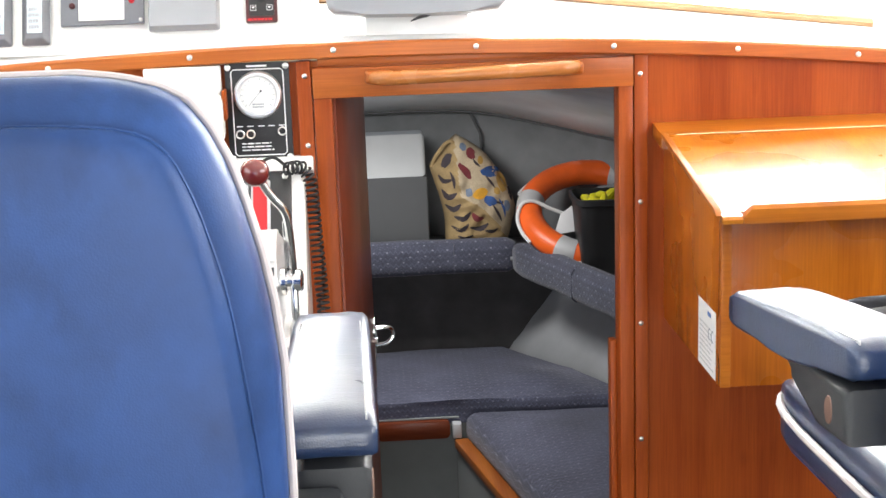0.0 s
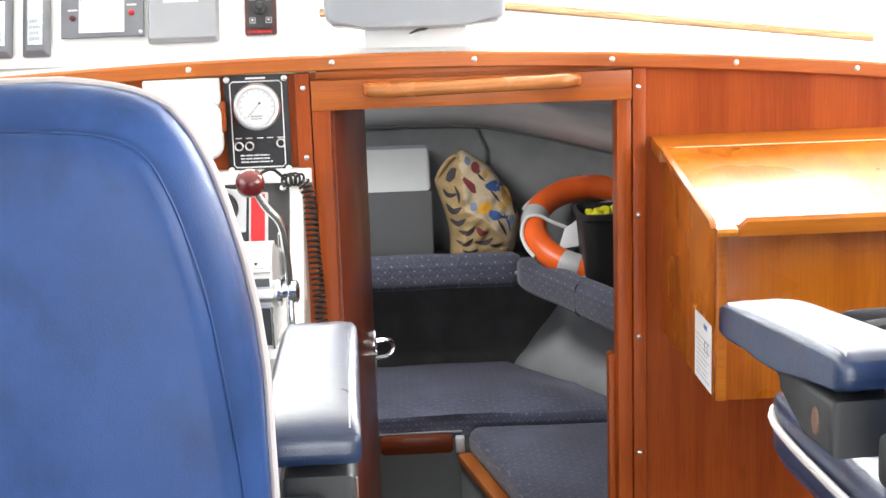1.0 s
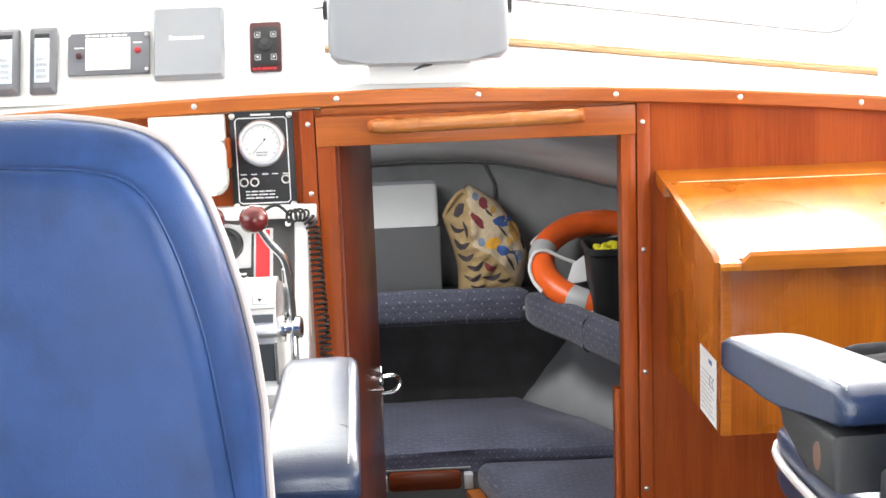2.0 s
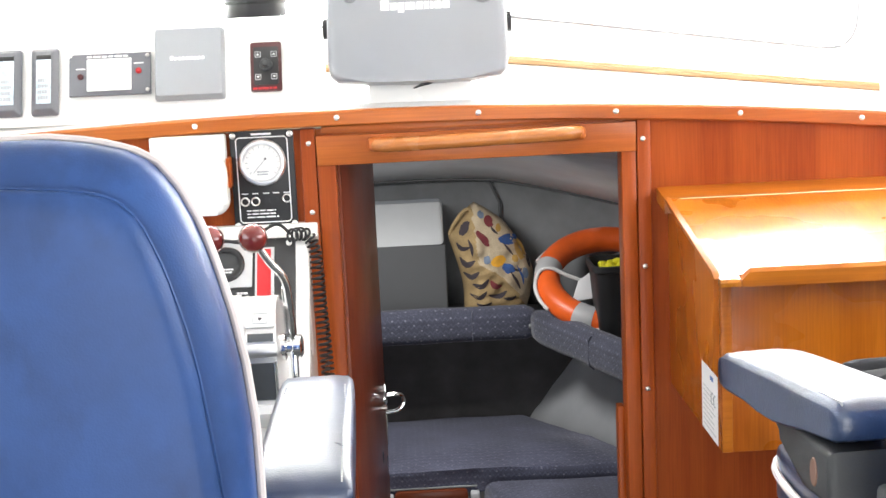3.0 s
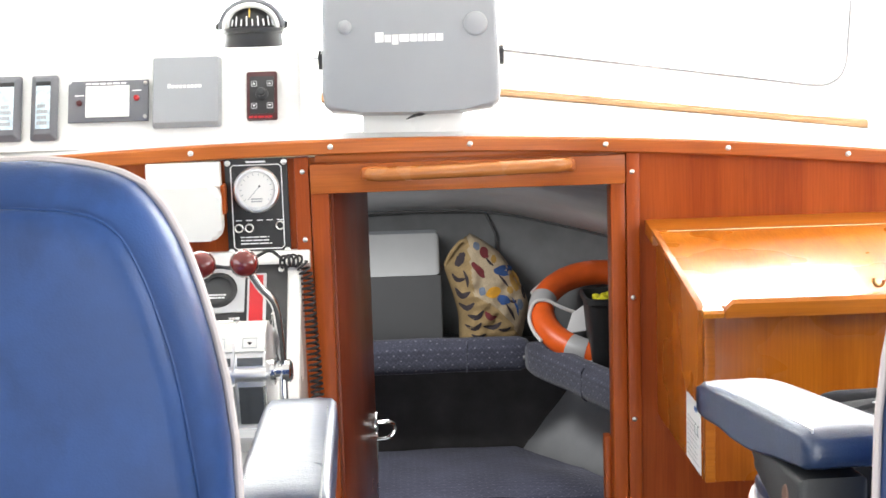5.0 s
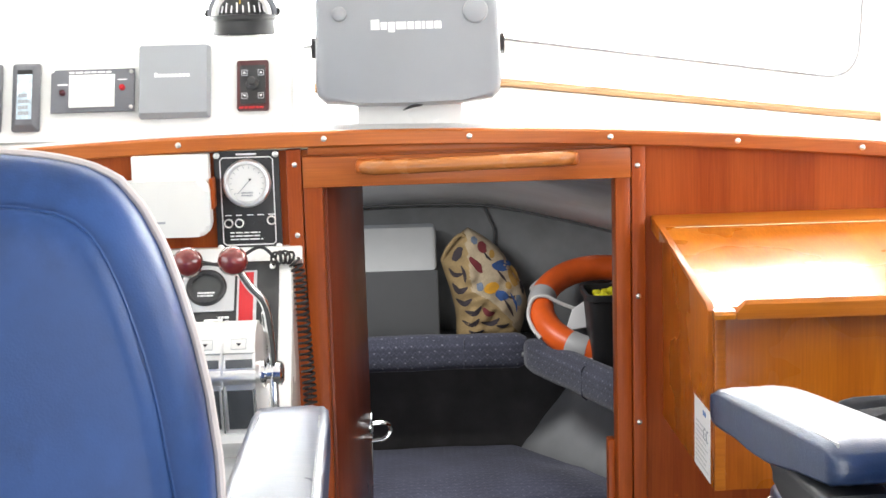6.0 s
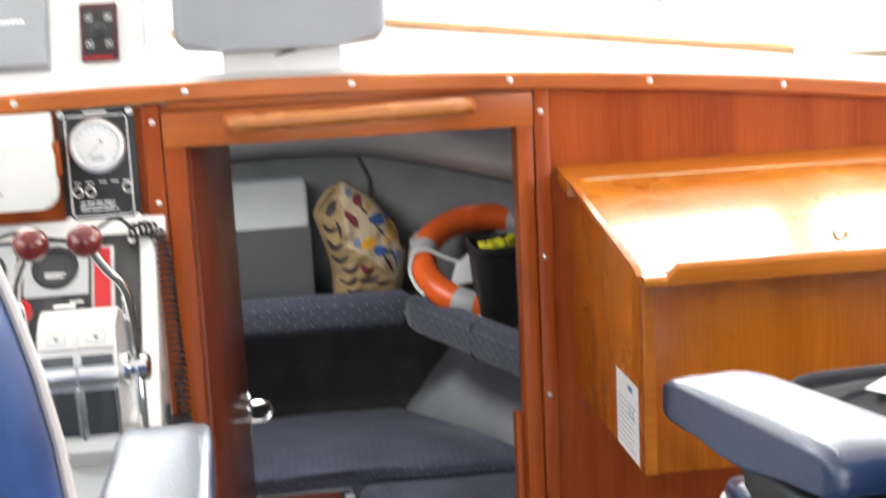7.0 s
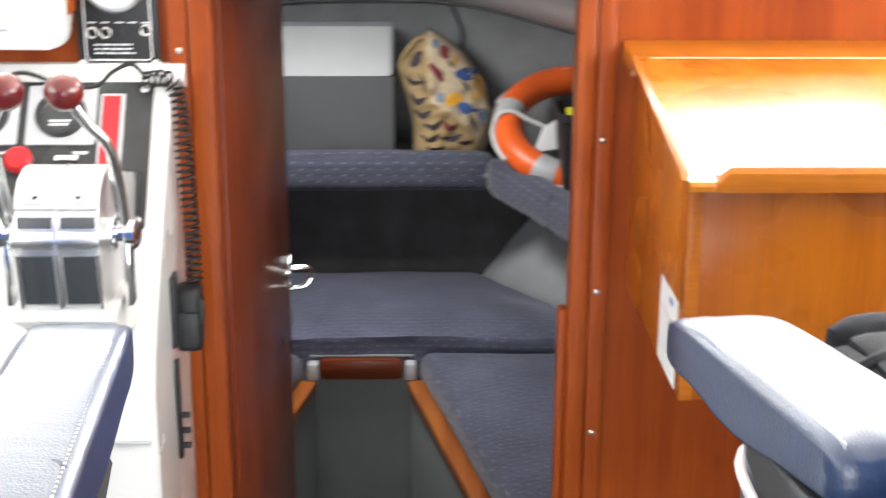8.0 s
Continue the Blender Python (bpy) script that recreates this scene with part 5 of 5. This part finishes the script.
label_ = thing("builder_label", "white printed builder's label on the locker side", "label")
label_.matrix_basis = pose(0.3648, -0.362, 0.815, 90, 0, 270)
part("sheet", prism([(-0.062, -0.060), (0.062, -0.060), (0.062, 0.060), (-0.062, 0.060)], "z", 0, 0.0007), PAPER, label_)
part("mark", moved(slab(0.006, 0.030, 0.042, 0.050, 0.0007, 0.001, 0), Matrix()), BLUE_INK, label_)
part("text", bars(-0.05, 0.052, -0.05, 0.028, 9, 0.0011, 21, 0.3), LIGHT_GREY, label_)
part("stamp", merged(moved(tube([(0.008 * math.cos(radians(a)), 0.010 * math.sin(radians(a)), 0.0008) for a in range(60, 301, 20)], 0.0012, 5), pose(0.022, 0.012, 0)), moved(tube([(0.008 * math.cos(radians(a)), 0.010 * math.sin(radians(a)), 0.0008) for a in range(60, 301, 20)], 0.0012, 5), pose(0.042, 0.012, 0))), GREY_INK, label_)

# ---- seats ----


BACK_Z = (0, 0.1, 0.237, 0.30, 0.352, 0.40, 0.439, 0.475, 0.50, 0.513, 0.522, 0.527)
BACK_W = (0.275, 0.280, 0.279, 0.273, 0.264, 0.252, 0.240, 0.223, 0.204, 0.180, 0.145, 0.105)


def half_width(z):
    """Half the width of a seat back at a height above its foot."""
    return float(np.interp(z, BACK_Z, BACK_W))


def seat_back(z0, y_rear, lean):
    """A padded back, lofted from rounded sections; also its piping and rear panel."""
    zs = [0, 0.02, 0.06, 0.12, 0.18, 0.24, 0.30, 0.35, 0.39, 0.42, 0.445, 0.47, 0.488, 0.502, 0.513, 0.521, 0.527]
    bm = bmesh.new()
    rings = []
    for i, z in enumerate(zs):
        w = half_width(z)
        top = max(0, (z - 0.42) / 0.106)
        th = 0.058 * math.sqrt(max(0.02, 1 - top ** 2.4)) if top > 0 else 0.058
        if z < 0.03:
            th *= 0.8
        yo = y_rear + 0.06 + lean * z
        ring = []
        for k in range(32):
            a = 2 * math.pi * k / 32
            cx, sx = math.cos(a), math.sin(a)
            ring.append(bm.verts.new((w * math.copysign(abs(cx) ** 0.34, cx), yo + th * math.copysign(abs(sx) ** 0.55, sx) - 0.008 * (1 - abs(cx)), z0 + z)))
        rings.append(ring)
    for A, B in zip(rings, rings[1:]):
        for k in range(32):
            bm.faces.new((A[k], A[(k + 1) % 32], B[(k + 1) % 32], B[k]))
    bm.faces.new(rings[0][::-1])
    bm.faces.new(rings[-1])
    return bm


def outline(z0, y, lean, grow, n=44):
    """The right-hand edge of a back, from its foot to its crown."""
    pts = []
    for i in range(n + 1):
        z = 0.527 * (1 - (1 - i / n) ** 1.6)
        pts.append((half_width(z) + grow, y + lean * z, z0 + z))
    return pts


PANEL = ((0.263, 0.02), (0.258, 0.153), (0.240, 0.313), (0.221, 0.395), (0.208, 0.432), (0.196, 0.457), (0.177, 0.475), (0.14, 0.485), (0.08, 0.489), (0.0, 0.49))


def helm_chair(label, cx, cy, rot, arm_y0, arm_y1, arm_w0, arm_w1, arm_tilt, arm_out, splay):
    ch = thing("helm_chair", label, "seat", "helm chairs", at=(cx, cy, 0), rz=rot)
    back_y, lean, z0 = -0.335, -0.02, 0.875
    part("backrest", seat_back(z0, back_y, lean), BLUE_VINYL, ch, "blue vinyl backrest", 70)
    right = [(p.x, back_y - 0.004 + lean * p.z, z0 + p.z) for p in resample([(x, 0, z) for x, z in PANEL], 40)]
    seamline = right[:-1] + [(-x, y, z) for x, y, z in right[::-1]]
    rows_ = []
    for q in range(23):
        zz = 0.02 + (0.4895 - 0.02) * (1 - (1 - q / 22) ** 1.8)
        hw = float(np.interp(zz, [p[1] for p in PANEL], [p[0] for p in PANEL]))
        row = [(-hw, back_y + 0.03 + lean * zz, z0 + zz)]
        for c in range(21):
            u = -1 + 2 * c / 20
            u = math.copysign(abs(u) ** 0.7, u)
            edge = (1 - abs(u) ** 8) * (1 - abs(2 * (zz - 0.02) / 0.47 - 1) ** 8)
            row.append((u * hw, back_y - 0.002 - 0.011 * edge ** 0.5 + lean * zz + 0.0025 * noise.noise(Vector((u * 2.2, zz * 9, cx))), z0 + zz))
        row.append((hw, back_y + 0.03 + lean * zz, z0 + zz))
        rows_.append(row)
    rows_.append([(x, y + 0.03, z) for x, y, z in rows_[-1]])
    part("back_panel", strip(rows_), BLUE_VINYL, ch, "flat blue vinyl rear panel", 75)
    part("seam", tube([(x * 1.004, y + 0.005, z) for x, y, z in seamline], 0.0016, 6), BLUE_VINYL, ch)
    pr = outline(z0, back_y + 0.075, lean, 0.003)
    part("piping", tube(pr + [(-x, y, z) for x, y, z in pr[::-1]], 0.0045, 8), PIPING, ch, "white vinyl piping")
    part("cushion", soft(-0.25, 0.25, -0.27, 0.27, 0.78, 0.885, 0.035, 0.018, 11), BLUE_VINYL, ch, "blue vinyl seat cushion", 70)
    for sx in (-1, 1):
        part("side_bolster", soft(min(sx * 0.258, sx * 0.20), max(sx * 0.258, sx * 0.20), -0.26, 0.262, 0.80, 0.90, 0.022, 0.0, 9), NAVY_VINYL, ch, "navy vinyl cushion roll", 70)
        line = resample([(sx * 0.266, -0.24, 0.858), (sx * 0.268, -0.05, 0.858), (sx * 0.266, 0.15, 0.858), (sx * 0.260, 0.235, 0.864), (sx * 0.24, 0.262, 0.874), (sx * 0.20, 0.272, 0.882)], 30)
        part("piping", tube(line, 0.006, 8), PIPING, ch, "white vinyl piping")
    for sx in (-1, 1):
        arm = part("armrest", arm_pad(sx, arm_out, arm_y0, arm_y1, arm_w0, arm_w1, arm_tilt, splay), NAVY_VINYL, ch, "navy vinyl armrest pad", 60)
        st = []
        for k in range(46):
            t = k / 45
            y = arm_y1 - 0.066 - (arm_y1 - arm_y0 - 0.081) * t
            w = arm_w1 + (arm_w0 - arm_w1) * (arm_y1 - y) / (arm_y1 - arm_y0)
            zz = 1.0605 + arm_tilt * (y - arm_y1)
            for off in (0.0115, w - 0.0115):
                xx = sx * (arm_out - off - splay * (arm_y1 - y))
                st.append(slab(xx - 0.001, xx + 0.001, y - 0.0018, y + 0.0018, zz - 0.004, zz + 0.0020, 0))
        tagged(part("stitching", merged(*st), LIGHT_GREY, arm, "pale stitching"), kind="stuff")
        w = 0.080
        xc = sx * (arm_out - 0.047 - splay * 0.75 * (arm_y1 - arm_y0))
        zr = 1.004 + arm_tilt * (arm_y0 - arm_y1)
        ys = [(arm_y1 - 0.05, 1.006), (arm_y0 + 0.012, zr + 0.002), (arm_y0 + 0.012, zr - 0.064), (arm_y0 + 0.10, zr - 0.068), (arm_y1 - 0.13, 0.985)]
        part("arm_bracket", prism(ys, "x", xc - w / 2, xc + w / 2, 0.010, 3), CHARCOAL, ch, "charcoal moulded armrest bracket")
        part("arm_post", soft(min(xc, sx * 0.24) - 0.01, max(xc, sx * 0.24) + 0.01, -0.30, -0.19, zr - 0.075, zr - 0.015, 0.012, 0, 5), CHARCOAL, ch)
        part("bolt_cover", moved(lathe([(0, 0), (0.011, 0), (0.010, 0.002), (0, 0.0025)], 22), pose(xc + sx * (w / 2 - 0.0005), arm_y0 + 0.06, zr - 0.035, 0, 90 * sx, 0) @ Matrix.Diagonal((1.6, 1, 1, 1))), plain("brown_bolt_cap", (0.20, 0.11, 0.08), 0.5), ch, "small brown bolt cap")
    part("pedestal", lathe([(0, 0.0), (0.20, 0.0), (0.20, 0.012), (0.06, 0.03), (0.055, 0.70), (0.14, 0.745), (0.14, 0.782), (0, 0.782)], 32), CHARCOAL, ch)
    return ch


def arm_pad(sx, ax, y0, y1, w0, w1, tilt, splay):
    """A padded armrest, wider at the rear, rounded off at the front."""
    bm = soft(-0.5, 0.5, y0, y1, 1.009, 1.060, 0.018, 0.006, 11, 0.0012)
    for v in bm.verts:
        t = (v.co.y - y0) / (y1 - y0)
        w = w0 + (w1 - w0) * t
        nose = max(0.0, (t - 0.82) / 0.18) ** 2
        v.co.x *= 1 - 0.10 * nose
        if v.co.z > 1.03:
            v.co.z -= 0.006 * nose
        v.co.x = v.co.x * w + sx * (ax - w / 2 - splay * (y1 - v.co.y))
        if v.co.z < 1.03:
            v.co.z += 0.007 * max(0.0, 1 - t / 0.3)
        if v.co.z < 1.03 and 0.30 < t < 0.75:
            v.co.z -= 0.008 * math.sin((t - 0.30) / 0.45 * math.pi)
        v.co.z += tilt * (v.co.y - y1)
    return bm


helm_chair("blue vinyl helm chair with white piping and armrests", -0.582, -1.10, 0, -0.205, 0.145, 0.112, 0.091, 0.10, 0.363, -0.02)
helm_chair("blue vinyl companion chair turned slightly inwards", 0.617, -1.086, 3, -0.155, 0.152, 0.122, 0.096, -0.015, 0.368, 0.17)

rs = thing("rucksack", "dark grey nylon rucksack lying on the chair", "bag", at=(0.615, -0.885, 0.872), rz=4)
part("body", soft(-0.20, 0.20, -0.12, 0.12, 0.0, 0.092, 0.04, 0.02, 11, 0.012), BAG_CLOTH, rs, "", 70)
part("pocket", soft(-0.15, 0.13, -0.09, 0.10, 0.075, 0.105, 0.02, 0.01, 9, 0.006), BAG_CLOTH, rs, "", 70)
part("strap", tube(resample([(-0.185, 0.03, 0.070), (-0.15, 0.03, 0.095), (-0.09, 0.04, 0.106), (0.02, 0.05, 0.108), (0.15, 0.02, 0.085)], 22), 0.011, 8), BAG_CLOTH, rs, "black shoulder strap")
part("top_roll", tube(resample([(-0.150, 0.120, 0.072), (-0.135, 0.125, 0.086), (-0.06, 0.120, 0.090), (0.05, 0.110, 0.092), (0.14, 0.10, 0.085)], 22), [0.012, 0.020, 0.024, 0.026] + [0.026] * 14 + [0.026, 0.024, 0.018, 0.011], 12), BAG_CLOTH, rs, "rolled black top flap")
pp = part("paper_sheet", slab(-0.06, 0.14, -0.075, 0.075, 0, 0.001, 0), PAPER)
pp.matrix_basis = pose(0.602, -0.892, 0.992, 2, 0, 40)
tagged(pp, "white paper sheet lying on the rucksack", "paper")
